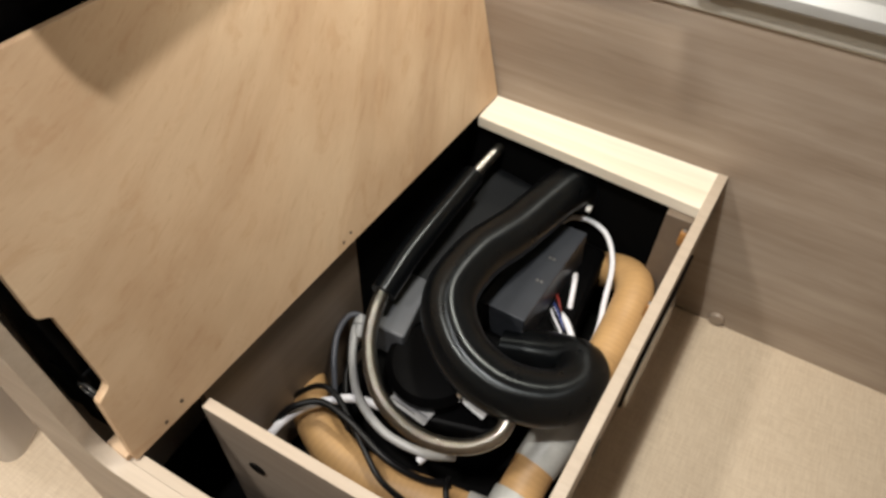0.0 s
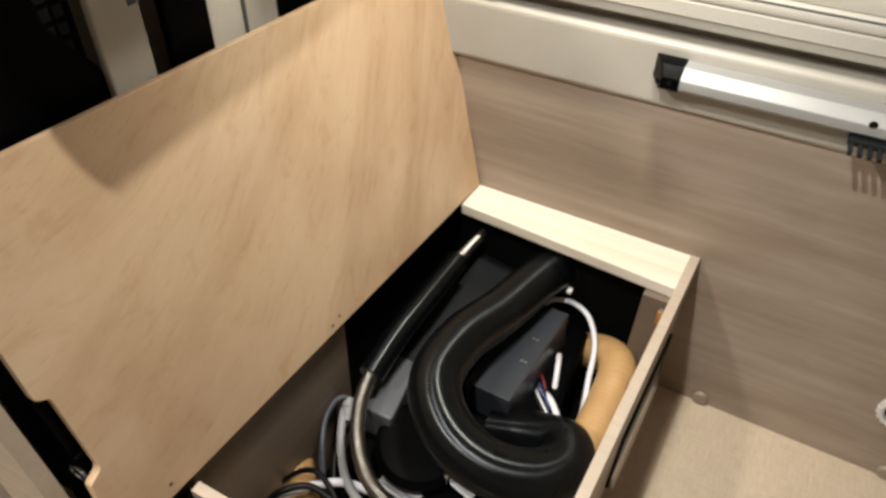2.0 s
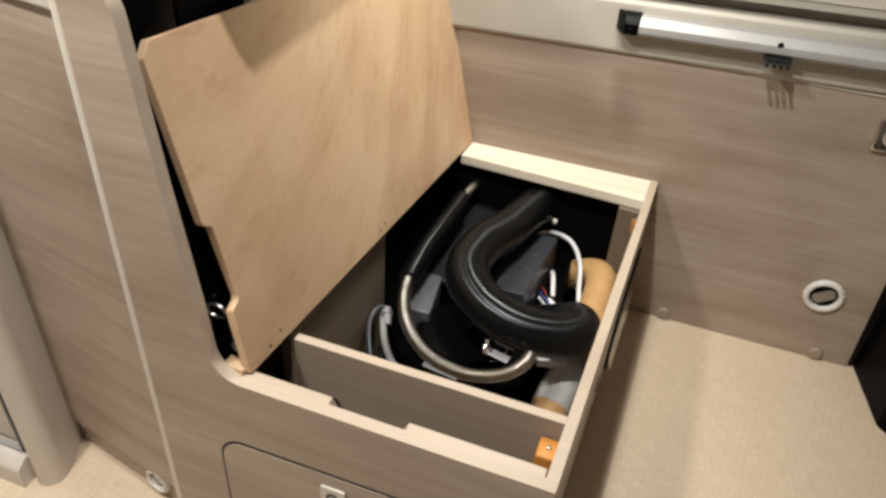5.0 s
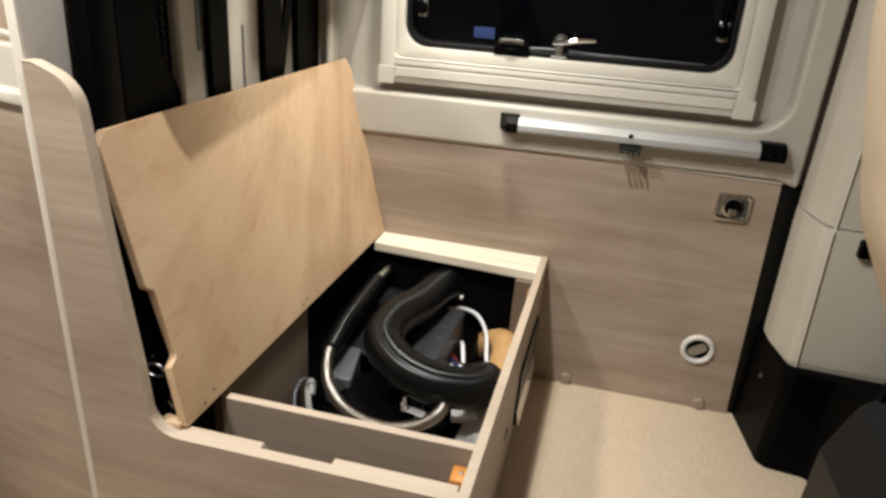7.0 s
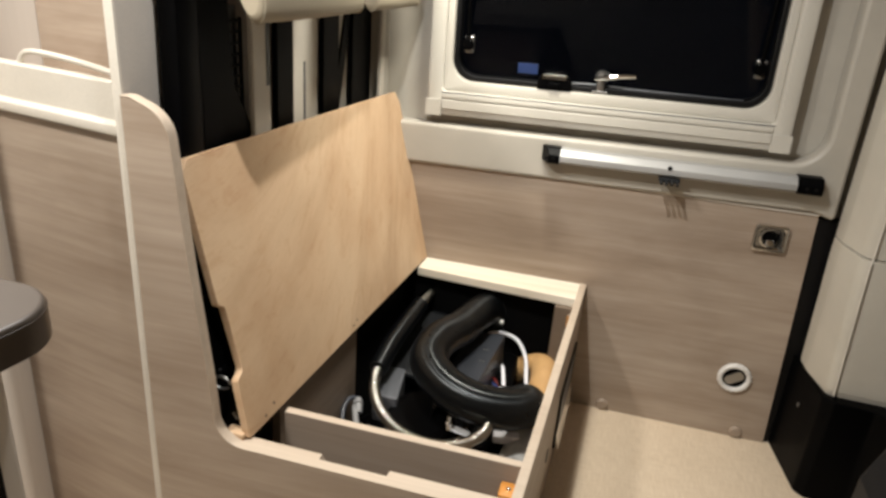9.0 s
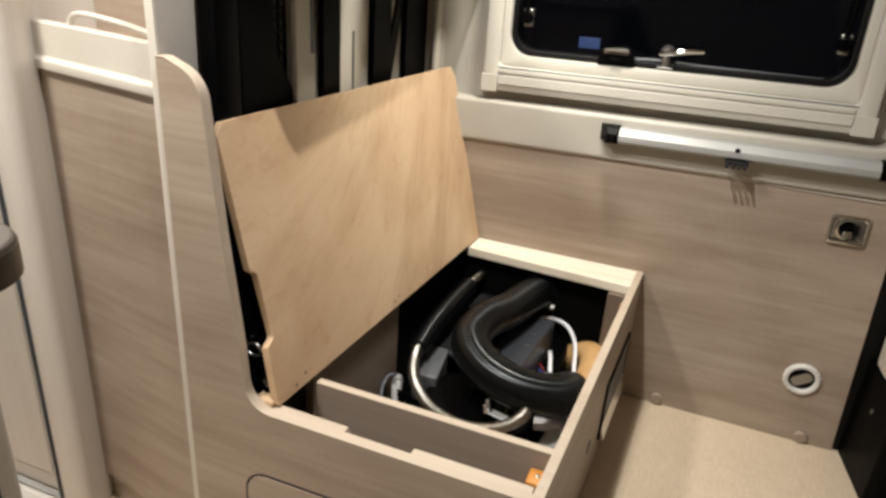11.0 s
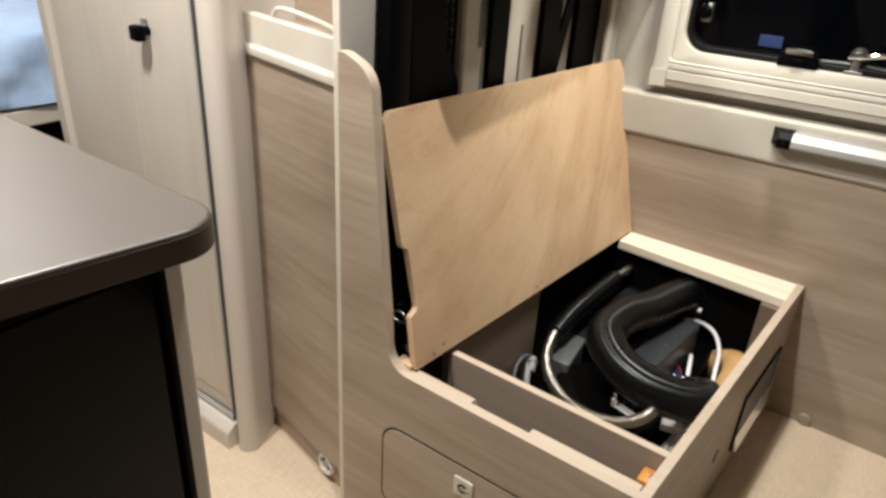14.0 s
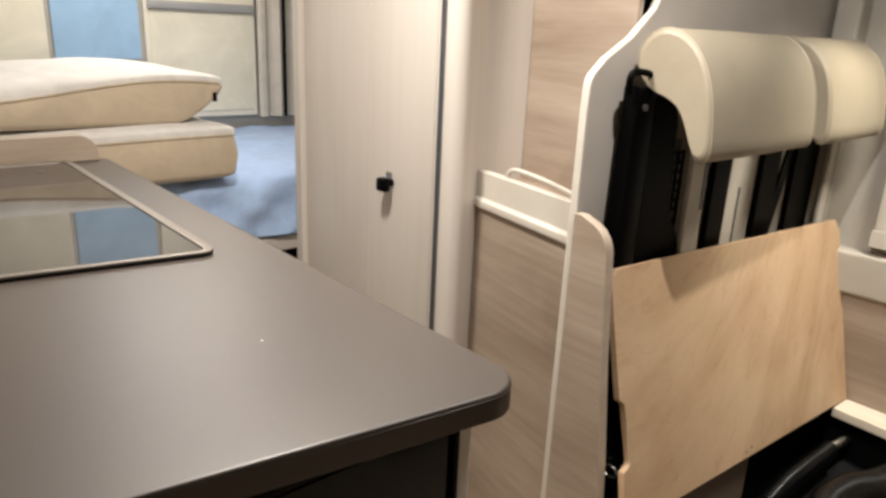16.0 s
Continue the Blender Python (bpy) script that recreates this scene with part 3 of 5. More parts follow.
def air_outlet(name, at, r, label):
    o = thing(name, at, label, "air vent")
    m = Matrix.Translation(at) @ Matrix.Rotation(radians(90), 4, "X")
    ring = part("ring", lathe([(r * 0.70, 0.0), (r * 0.70, 0.004), (r * 0.76, 0.011), (r * 0.90, 0.012), (r, 0.006), (r, 0.0)], m, 40), WHITE, o, "ribbed white plastic ring")
    for k in range(20):
        a = 2 * math.pi * k / 20
        part("rib", moved(box((r * 0.93, -0.0022, 0.001), (r * 1.03, 0.0022, 0.009), 0.001, 1), m @ Matrix.Rotation(a, 4, "Z")), WHITE, ring)
    part("throat", lathe([(0, 0.0005), (r * 0.69, 0.0005), (r * 0.69, 0.002), (0, 0.002)], m, 32), BLACK, o)
    part("flap", moved(prism(rounded([(-r * 0.60, -r * 0.32, r * 0.28), (r * 0.60, -r * 0.32, r * 0.28), (r * 0.60, r * 0.32, r * 0.28), (-r * 0.60, r * 0.32, r * 0.28)], 5), "z", 0.0025, 0.006, 0.001), m @ Matrix.Rotation(radians(35), 4, "Z")), STEEL, o, "grey tilted flap")
    return o


air_outlet("air_outlet", (0.430, 1.1495, 0.188), 0.043, "white round warm-air outlet with grey flap on the lining")
for x in (0.100, 0.470):
    solo("panel_foot", lathe([(0, 0), (0.017, 0), (0.017, 0.004), (0.014, 0.008), (0, 0.009)], Matrix.Translation((x, 1.1495, 0.018)) @ Matrix.Rotation(radians(90), 4, "X"), 20), LAMINATE, "small round beige cap at the foot of the lining", "cap", group="caps on the lining")

# ---- door pillar and cab side ----
setting("trim_black_gap", prism([(0.551, 0.0), (0.62, 0.0), (0.60, 0.66), (0.523, 0.66)], "y", 1.158, 1.194, 0.001), RUBBER, "black seal between lining and door pillar", "trim")


def pillar_section(z, x0, x1, y0, y1, r):
    return [(x, y, z) for x, y in rounded([(x0, y1, 0.01), (x0 + 0.004, y1 - 0.06, 0.03), (x1, y0, r), (1.30, y0 - 0.03, 0.01), (1.30, 1.19, 0.01)], 5)]


setting("door_pillar", loft([pillar_section(0.285, 0.572, 0.600, 0.975, 1.14, 0.02), pillar_section(0.30, 0.570, 0.598, 0.972, 1.14, 0.02),
                             pillar_section(0.60, 0.560, 0.585, 0.975, 1.135, 0.03), pillar_section(0.632, 0.560, 0.588, 0.980, 1.135, 0.03)]), PILLAR, "cream moulded lower door pillar cover", "pillar")
setting("door_pillar_upper", loft([pillar_section(0.635, 0.562, 0.594, 0.990, 1.14, 0.035), pillar_section(1.0, 0.560, 0.592, 1.00, 1.14, 0.035), pillar_section(1.89, 0.545, 0.575, 1.03, 1.14, 0.035)]), PILLAR, "cream moulded upper door pillar cover", "pillar")
setting("trim_pillar_seam", sweep([(0.612, 0.966, 0.29), (0.600, 0.969, 0.6), (0.606, 0.985, 0.66), (0.603, 0.992, 1.0), (0.588, 1.020, 1.6)], 0.0022, 8), CREAM_TRIM, "pale raised seam down the pillar cover", "trim")
setting("step_well", prism(rounded([(0.552, 1.193, 0), (0.562, 1.155, 0.005), (0.590, 0.965, 0.02), (0.610, 0.945, 0.015), (0.700, 0.935, 0.02), (0.735, 0.87, 0.02), (1.7, 0.80, 0), (1.7, 1.193, 0)], 4), "z", 0.0, 0.284, 0.006), BLACK, "black plastic cover over the door step", "trim")
part("bolt_head", lathe([(0, 0), (0.006, 0), (0.006, 0.003), (0, 0.004)], Matrix.Translation((0.573, 1.05, 0.20)) @ Matrix.Rotation(radians(-82), 4, "Y"), 12), STEEL, bpy.data.objects["step_well"])
belt = thing("seat_belt_guide", (0.72, 0.985, 0.60), "black belt guide with grey strap slot on the pillar", "seat belt")
part("strap", box((0.668, 0.966, 0.60), (0.690, 0.972, 1.2), 0.001), GREYCABLE, belt)
part("guide", box((0.655, 0.950, 0.585), (0.735, 0.972, 0.625), 0.005, 3), BLACK, belt)

# swivelled cab seat, seen at its edge
cab = thing("cab_seat", (0.75, 0.45, 0.0), "cream leather cab seat on a dark grey base", "car seat")
BACK = rounded([(0.335, 1.50, 0.05), (0.338, 1.10, 0.3), (0.40, 0.84, 0.3), (0.50, 0.66, 0.06), (0.88, 0.62, 0.05), (0.90, 1.50, 0.05)], 8)

def seat_part(name, bm, material, label=""):
    return part(name, moved(bm, Matrix.Translation((0.035, 0, 0))), material, cab, label)


seat_part("backrest", prism(BACK, "y", 0.34, 0.50, 0.05, 6), SEATFABRIC)
seat_part("seat_base", prism(rounded([(0.545, 0.03, 0.02), (0.548, 0.30, 0.02), (0.585, 0.41, 0.05), (0.66, 0.47, 0.04), (1.1, 0.47, 0.05), (1.1, 0.03, 0.02)], 5), "y", 0.36, 0.66, 0.03, 4), SHELLGREY, "dark grey plastic seat base")
seat_part("pedestal", box((0.62, 0.40, 0.0), (1.05, 0.62, 0.035), 0.006), BLACK)
seat_part("recline_knob", lathe([(0, 0), (0.028, 0), (0.03, 0.01), (0.022, 0.03), (0, 0.032)], Matrix.Translation((0.64, 0.64, 0.53)) @ Matrix.Rotation(radians(75), 4, "X"), 20), BLACK)
seat_part("side_lever", sweep([(0.64, 0.62, 0.53), (0.60, 0.60, 0.50), (0.585, 0.585, 0.465)], 0.008, 10), BLACK)

# ---- bench ----
bench = thing("bench_box", (-0.3, 0.7, 0.0), "open oak laminate bench box with its seat lid lifted", "bench")
END = rounded([(-0.6855, -0.08, 0), (-0.6855, 0.963, 0), (-0.670, 0.963, 0.004), (-0.612, 0.940, 0.055), (-0.592, 0.70, 0.3), (-0.570, 0.50, 0.3), (-0.562, 0.385, 0.052), (-0.040, 0.385, 0), (-0.040, -0.08, 0)], 8)
front = part("front_panel", prism(END, "y", 0.216, 0.2355, 0.0015), LAMINATE, bench)
INNER = [(-0.560, 0.03), (-0.560, 0.3835), (-0.381, 0.3835), (-0.372, 0.366), (-0.270, 0.366), (-0.261, 0.3835), (-0.058, 0.3835), (-0.058, 0.03)]
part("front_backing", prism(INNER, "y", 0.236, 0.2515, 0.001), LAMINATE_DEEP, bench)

top_curve = [p for p in END if p[1] > 0.384]
band = bmesh.new()
ring = []
for i, (x, z) in enumerate(top_curve):
    a, b = Vector(top_curve[max(i - 1, 0)]), Vector(top_curve[min(i + 1, len(top_curve) - 1)])
    d = (b - a).normalized()
    n2 = Vector((-d.y, d.x))
    o = Vector((x, z)) + n2 * 0.0009
    ring.append([band.verts.new((o.x, y, o.y)) for y in (0.2155, 0.236)] + [band.verts.new((x, y, z)) for y in (0.236, 0.2155)])
for p, q in zip(ring, ring[1:]):
    for k in range(4):
        band.faces.new((p[k], p[(k + 1) % 4], q[(k + 1) % 4], q[k]))
part("edge_band", fix(band), EDGE, front, "paler edge band along the curved top")
for a, b in ((-0.559, -0.382), (-0.260, -0.059)):
    part("edge_strip", box((a, 0.2365, 0.3836), (b, 0.2512, 0.3850), 0.0004), EDGE, front)

# hatch in the front panel
HATCH = rounded([(-0.572, 0.035, 0.03), (-0.572, 0.251, 0.045), (-0.150, 0.257, 0.10), (-0.150, 0.035, 0.03)], 8)
HATCH_IN = rounded([(-0.568, 0.039, 0.028), (-0.568, 0.247, 0.043), (-0.154, 0.253, 0.098), (-0.154, 0.039, 0.028)], 8)
part("hatch_gap", ring_frame(HATCH, HATCH_IN, "y", 0.2148, 0.2159, 0), RUBBER, bench, "dark seam round the hatch")
hatch = part("hatch", prism(HATCH_IN, "y", 0.2140, 0.2158, 0.0008), LAMINATE, bench, "laminate hatch with rounded corners")
part("push_latch", prism(rounded([(-0.388, 0.183, 0.004), (-0.345, 0.183, 0.004), (-0.345, 0.226, 0.004), (-0.388, 0.226, 0.004)], 4), "y", 0.2095, 0.2138, 0.001), CREAM_TRIM, hatch, "square pale push latch")
part("latch_hole", lathe([(0, 0), (0.010, 0), (0.011, 0.0012), (0.006, 0.0016), (0, 0.0008)], Matrix.Translation((-0.3665, 0.2094, 0.2045)) @ Matrix.Rotation(radians(90), 4, "X"), 20), RUBBER, hatch)
part("latch_finger", box((-0.372, 0.2072, 0.2005), (-0.350, 0.2085, 0.2085), 0.0006), STEEL, hatch)

# side panel, a little out of square
SIDE = Matrix.Translation((0, 1.149, 0)) @ Matrix.Rotation(radians(-2.45), 4, "Z")


def side_box(y0, y1, z0, z1, x0=-0.017, x1=0.0, bev=0.0015):
    return moved(box((x0, y0 - 1.149, z0), (x1, y1 - 1.149, z1), bev), SIDE)


sidep = part("side_panel", side_box(0.237, 1.148, 0.0, 0.384), LAMINATE_Y, bench)
part("side_edge", side_box(0.220, 1.148, 0.3842, 0.3862, -0.0172, 0.0004, 0.0006), EDGE, sidep, "paler edge band on the side")
part("side_front_edge", side_box(0.217, 0.2362, 0.0, 0.384, -0.017, 0.0, 0.001), LAMINATE_Y, sidep)
grille = part("side_grille", side_box(0.800, 1.070, 0.094, 0.240, 0.0003, 0.0045, 0.001), GREYPLASTIC, bench, "grey access plate in the side with a bright tilted lip")
part("plate_rim", moved(ring_frame([(-0.353, 0.090), (-0.075, 0.090), (-0.075, 0.244), (-0.353, 0.244)], [(-0.349, 0.094), (-0.079, 0.094), (-0.079, 0.240), (-0.349, 0.240)], "x", 0.0003, 0.0060, 0.0005), SIDE), RUBBER, grille)
part("tilted_lip", moved(prism([(0.0048, 0.094), (0.0135, 0.088), (0.0145, 0.091), (0.0062, 0.132), (0.0048, 0.132)], "y", -0.349, -0.085, 0.0008), SIDE), LIP, grille, "bright metal lip tilted out along the lower edge")
part("plug", moved(lathe([(0, 0), (0.016, 0), (0.016, 0.002), (0, 0.003)], Matrix.Translation((0, -0.49, 0.17)) @ Matrix.Rotation(radians(90), 4, "Y"), 20), SIDE), GREYPLASTIC, sidep)
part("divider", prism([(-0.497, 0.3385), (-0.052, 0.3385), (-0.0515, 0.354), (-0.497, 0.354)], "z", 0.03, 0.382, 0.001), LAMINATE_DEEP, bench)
part("divider_edge", prism([(-0.497, 0.3383), (-0.052, 0.3383), (-0.0515, 0.3542), (-0.497, 0.3542)], "z", 0.3822, 0.3838, 0.0004), EDGE, bench)
part("rear_bar", prism([(-0.462, 1.071), (-0.016, 1.043), (-0.012, 1.149), (-0.460, 1.149)], "z", 0.360, 0.3845, 0.002), PINE, bench, "pale planed pine bar along the wall")
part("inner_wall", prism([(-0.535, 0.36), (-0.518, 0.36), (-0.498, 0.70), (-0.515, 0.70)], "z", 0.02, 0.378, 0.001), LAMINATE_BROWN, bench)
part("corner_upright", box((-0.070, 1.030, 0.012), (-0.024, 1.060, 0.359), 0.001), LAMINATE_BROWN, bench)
part("lining_floor", box((-0.70, 0.26, 0.001), (-0.03, 1.148, 0.012), 0), BLACKINSIDE, bench)
part("lining_back", box((-0.70, 1.10, 0.012), (-0.022, 1.148, 0.348), 0), BLACKINSIDE, bench)
# black sheet in place of the dark open space past the inner wall
part("open_side_shade", prism([(-0.527, 0.702), (-0.512, 0.702), (-0.497, 1.098), (-0.515, 1.098)], "z", 0.012, 0.37, 0), BLACKINSIDE, bench)
for x, y, z, s, mat in ((-0.030, 1.018, 0.335, 0.6, BRASS), (-0.034, 0.90, 0.26, 0.6, BRASS), (-0.066, 0.314, 0.340, 1.6, ORANGE)):
    br = part("corner_block", box((x - 0.010 * s, y - 0.012 * s, z - 0.035 * s), (x + 0.010 * s, y + 0.012 * s, z + 0.012), 0.004), mat, bench, "orange plastic corner block")
    part("block_screw", lathe([(0, 0), (0.004, 0), (0.004, 0.002), (0, 0.003)], Matrix.Translation((x, y, z + 0.012)), 10), STEEL, br)
part("divider_hole", lathe([(0, 0), (0.013, 0), (0.014, 0.002), (0.009, 0.0025), (0, 0.001)], Matrix.Translation((-0.43, 0.338, 0.265)) @ Matrix.Rotation(radians(90), 4, "X"), 18), RUBBER, bench)

# ---- lifted plywood lid ----
HINGE = Matrix.Translation((-0.512, 0.240, 0.389)) @ Matrix.Rotation(radians(-3.5), 4, "Z")
LEAN = HINGE @ Matrix.Rotation(radians(-14.5), 4, "Y")
LIDP = rounded([(0.0, 0.0, 0.004), (0.905, 0.0, 0.004), (0.912, 0.445, 0.004), (0.894, 0.474, 0.006), (0.040, 0.488, 0.004), (0.022, 0.470, 0.006), (0.016, 0.245, 0.008), (0.030, 0.236, 0.008), (0.030, 0.118, 0.010), (0.010, 0.108, 0.006)], 5)
lid = part("lid", moved(prism(LIDP, "x", -0.014, 0.0, 0.0012), LEAN), PLY, bench, "raw plywood lid standing open, with a cut-out edge")
for y, z in ((0.055, 0.012), (0.085, 0.020), (0.42, 0.014), (0.44, 0.019)):
    part("screw_hole", moved(lathe([(0, 0.0), (0.0022, 0.0), (0.0028, 0.0006), (0.0014, 0.0008), (0, 0.0004)], Matrix.Translation((0.0, y, z)) @ Matrix.Rotation(radians(90), 4, "Y"), 10), LEAN), WORKTOP_EDGE, lid)
solo("wood_block", moved(box((-0.045, -0.012, 0), (-0.008, 0.010, 0.012), 0.002), HINGE @ Matrix.Translation((-0.002, 0.006, -0.0035))), PLY, "small pale wooden block under the lid corner", "block", at=(-0.54, 0.24, 0.386))

# ---- partition and seat frame behind the bench ----
EDGEY = [(0.226, -0.08), (0.226, 1.140)] + rounded([(0.226, 1.150, 0), (0.229, 1.195, 0.03), (0.266, 1.226, 0.05), (0.332, 1.262, 0.05), (0.402, 1.32, 0.06), (0.420, 1.42, 0.05), (0.422, 1.89, 0)], 5)[1:]
setting("partition", prism(EDGEY + [(1.194, 1.89), (1.194, -0.08)], "x", -0.700, -0.6875, 0.001), PARTITION, "pale grey partition with a swung front edge", "partition")
band = bmesh.new()
ring = []
for i, (y, z) in enumerate(EDGEY):
    a, b = Vector(EDGEY[max(i - 1, 0)]), Vector(EDGEY[min(i + 1, len(EDGEY) - 1)])
    d = (b - a).normalized()
    o = Vector((y, z)) + Vector((-d.y, d.x)) * 0.004
    ring.append([band.verts.new((x, o.x, o.y)) for x in (-0.7015, -0.694, -0.6868)] + [band.verts.new((x, y + 0.001, z)) for x in (-0.6868, -0.7015)])
for p, q in zip(ring, ring[1:]):
    for k in range(5):
        band.faces.new((p[k], p[(k + 1) % 5], q[(k + 1) % 5], q[k]))
part("edge_band", fix(band), CREAM_TRIM, bpy.data.objects["partition"], "pale edge band on the partition")

seat = thing("rear_seat", (-0.64, 0.7, 0.0), "bare black steel rear seat with belt posts before the partition", "seat")
part("belt_post", prism([(0.280, 0.40), (0.350, 0.40), (0.356, 1.186), (0.300, 1.186)], "x", -0.674, -0.640, 0.006), BLACK, seat)
part("belt_loop", sweep([(-0.650, 0.284, 1.172), (-0.648, 0.280, 1.200), (-0.646, 0.292, 1.210), (-0.640, 0.326, 1.206), (-0.640, 0.338, 1.192), (-0.645, 0.334, 1.165)], 0.006, 10), BLACK, seat, "black belt loop")
part("belt_buckle_pin", lathe([(0, 0), (0.006, 0), (0.006, 0.004), (0, 0.005)], Matrix.Translation((-0.638, 0.318, 1.150)) @ Matrix.Rotation(radians(90), 4, "Y"), 14), STEEL, seat)
part("side_plate", prism(rounded([(0.372, 0.40, 0), (0.570, 0.40, 0), (0.548, 0.82, 0.01), (0.505, 0.895, 0.01), (0.470, 0.945, 0.02), (0.455, 1.14, 0.04), (0.362, 1.19, 0.03)], 5), "x", -0.674, -0.650, 0.004), BLACK, seat)
mesh_p = part("mesh_panel", box((-0.660, 0.500, 0.80), (-0.654, 0.505, 1.06), 0.001), BLACK, seat, "black wire mesh on the seat side")
part("mesh_backing", box((-0.672, 0.462, 0.78), (-0.667, 0.508, 1.08), 0.001), GREYPLASTIC, mesh_p)
part("mesh_wire", box((-0.660, 0.484, 0.80), (-0.656, 0.487, 1.06), 0.0008), BLACK, mesh_p)
for k in range(14):
    part("mesh_bar", box((-0.660, 0.462, 0.806 + k * 0.019), (-0.655, 0.500, 0.811 + k * 0.019), 0.001), BLACK, mesh_p)
# pale sheets between the uprights are added to lighten the shaded partition
for name, y0, y1, material, x1 in (("pale_strip", 0.515, 0.578, CREAM_TRIM, -0.640), ("upright", 0.606, 0.676, BLACK, -0.640), ("brightening_sheet", 0.680, 0.817, CREAM_TRIM, -0.652), ("upright", 0.820, 0.908, BLACK, -0.640), ("brightening_sheet", 0.912, 0.985, CREAM, -0.652), ("upright", 0.989, 1.118, BLACK, -0.640), ("pale_strip", 1.120, 1.150, CREAM_TRIM, -0.612)):
    part(name, box((x1 - 0.012, y0, 0.30), (x1, y1, 1.24), 0.003), material, seat)
part("slot", box((-0.6398, 0.562, 0.935), (-0.6385, 0.574, 1.12), 0.0005), GREYPLASTIC, seat)
part("panel_seam", box((-0.6518, 0.745, 0.30), (-0.6508, 0.752, 0.96), 0.0003), GREYPLASTIC, seat)
part("diagonal_brace", moved(box((-0.008, -0.02, -0.16), (0.008, 0.02, 0.16), 0.003), Matrix.Translation((-0.655, 0.955, 0.97)) @ Matrix.Rotation(radians(-18), 4, "X")), BLACK, seat)
part("cross_bar", box((-0.674, 0.27, 0.45), (-0.62, 1.12, 0.50), 0.005), BLACK, seat)
part("lower_plate", box((-0.640, 0.262, 0.35), (-0.575, 0.345, 0.50), 0.008, 3), BLACK, seat)
part("side_cover", prism(rounded([(-0.674, 0.36, 0.01), (-0.560, 0.40, 0.03), (-0.602, 0.60, 0.03), (-0.648, 0.80, 0.03), (-0.674, 0.84, 0.01)], 5), "y", 0.264, 0.300, 0.006), BLACK, seat)
part("ring_bolt", sweep([(-0.575 + 0.016 * math.cos(a), 0.262, 0.475 + 0.012 * math.sin(a)) for a in [k * 0.7 for k in range(9)]], 0.0025, 8), STEEL, seat)
part("pin", sweep([(-0.556, 0.262, 0.418), (-0.546, 0.258, 0.410)], 0.0035, 10), STEEL, seat)

HEAD = [(-0.672, 1.225), (-0.660, 1.262), (-0.632, 1.282), (-0.598, 1.279), (-0.566, 1.258), (-0.540, 1.222), (-0.524, 1.175), (-0.516, 1.125), (-0.514, 1.090), (-0.521, 1.072), (-0.534, 1.072), (-0.546, 1.092), (-0.562, 1.128), (-0.582, 1.156), (-0.612, 1.172), (-0.645, 1.185)]


def headrest(y0, y1, label):
    hd = thing("headrest", (-0.6, (y0 + y1) / 2, 1.07), label, "headrest", "headrests on the bench")
    cx, cz = -0.585, 1.185
    secs = []
    for f, s in ((0.0, 0.90), (0.004, 0.965), (0.014, 0.995), (0.04, 1.003), (0.5, 1.014), (0.96, 1.003), (0.986, 0.995), (0.996, 0.965), (1.0, 0.90)):
        y = y0 + (y1 - y0) * f
        closed = smooth_loop([(cx + (x - cx) * s, y, cz + (z - cz) * s) for x, z in HEAD])
        secs.append(closed)
    part("pad", loft(secs), LEATHER, hd, sharp=60)
    for f in (0.018, 0.982):
        y = y0 + (y1 - y0) * f
        lp = smooth_loop([(cx + (x - cx) * 1.0, y, cz + (z - cz) * 1.0) for x, z in HEAD])
        part("piping", sweep(lp + lp[:1], 0.0018, 6, smooth=False), LEATHER, hd)
    return hd


def smooth_loop(pts):
    P = [Vector(p) for p in pts]
    out = []
    for i in range(len(P)):
        a, b, c, d = P[i - 1], P[i], P[(i + 1) % len(P)], P[(i + 2) % len(P)]
        for t in (0, 0.5):
            out.append(0.5 * ((2 * b) + (c - a) * t + (2 * a - 5 * b + 4 * c - d) * t * t + (3 * b - a - 3 * c + d) * t ** 3))
    return out


headrest(0.326, 0.738, "wide cream leather headrest with piped seams")
headrest(0.805, 1.125, "narrower cream leather headrest near the window")

# ---- corridor: cabinet front, post, washroom door ----
CAB = Matrix.Translation((-0.7035, 0.238, 0)) @ Matrix.Rotation(radians(-10.8), 4, "Z")
tall = thing("tall_cabinet", (-0.87, 0.30, -0.08), "tall oak laminate cabinet with a white pocket and open niche", "cabinet")


def cab_part(name, bm, material, parent=None, label=""):
    return part(name, moved(bm, CAB), material, parent or tall, label)


cab_part("lower_panel", box((-0.331, 0.001, -0.005), (0.0, 0.020, 0.893), 0.001), LAMINATE)
pocket = cab_part("pocket", prism(rounded([(0.006, 0.894, 0.002), (-0.008, 0.896, 0.004), (-0.008, 0.913, 0.004), (0.0, 0.918, 0.003), (0.0, 0.976, 0.003), (0.020, 0.976, 0.002), (0.020, 0.894, 0.002)], 3), "x", -0.334, 0.0, 0.001), CREAM_TRIM, label="white plastic pocket with a lip")
cab_part("wire_loop", sweep([(-0.236, 0.012, 0.970), (-0.228, 0.012, 0.986), (-0.200, 0.012, 0.997), (-0.100, 0.012, 0.994), (-0.003, 0.012, 0.984)], 0.0048, 10), CREAM_TRIM, pocket)
cab_part("niche_side", box((-0.348, 0.006, 0.90), (-0.3345, 0.135, 1.89), 0.002), DOORWHITE)
cab_part("niche_back", box((-0.3335, 0.122, 0.935), (-0.026, 0.135, 1.89), 0.001), LAMINATE)
cab_part("niche_floor", box((-0.3335, 0.0205, 0.930), (-0.024, 0.1215, 0.950), 0.001), LAMINATE)
cab_part("plinth", box((-0.331, 0.014, -0.08), (0.0, 0.026, -0.0055), 0.001), LAMINATE)
fl = air_outlet("floor_air_outlet", (0, 0, 0), 0.029, "white round warm-air outlet low in the plinth")
fl.matrix_world = CAB @ Matrix.Translation((-0.086, 0.0138, -0.036))
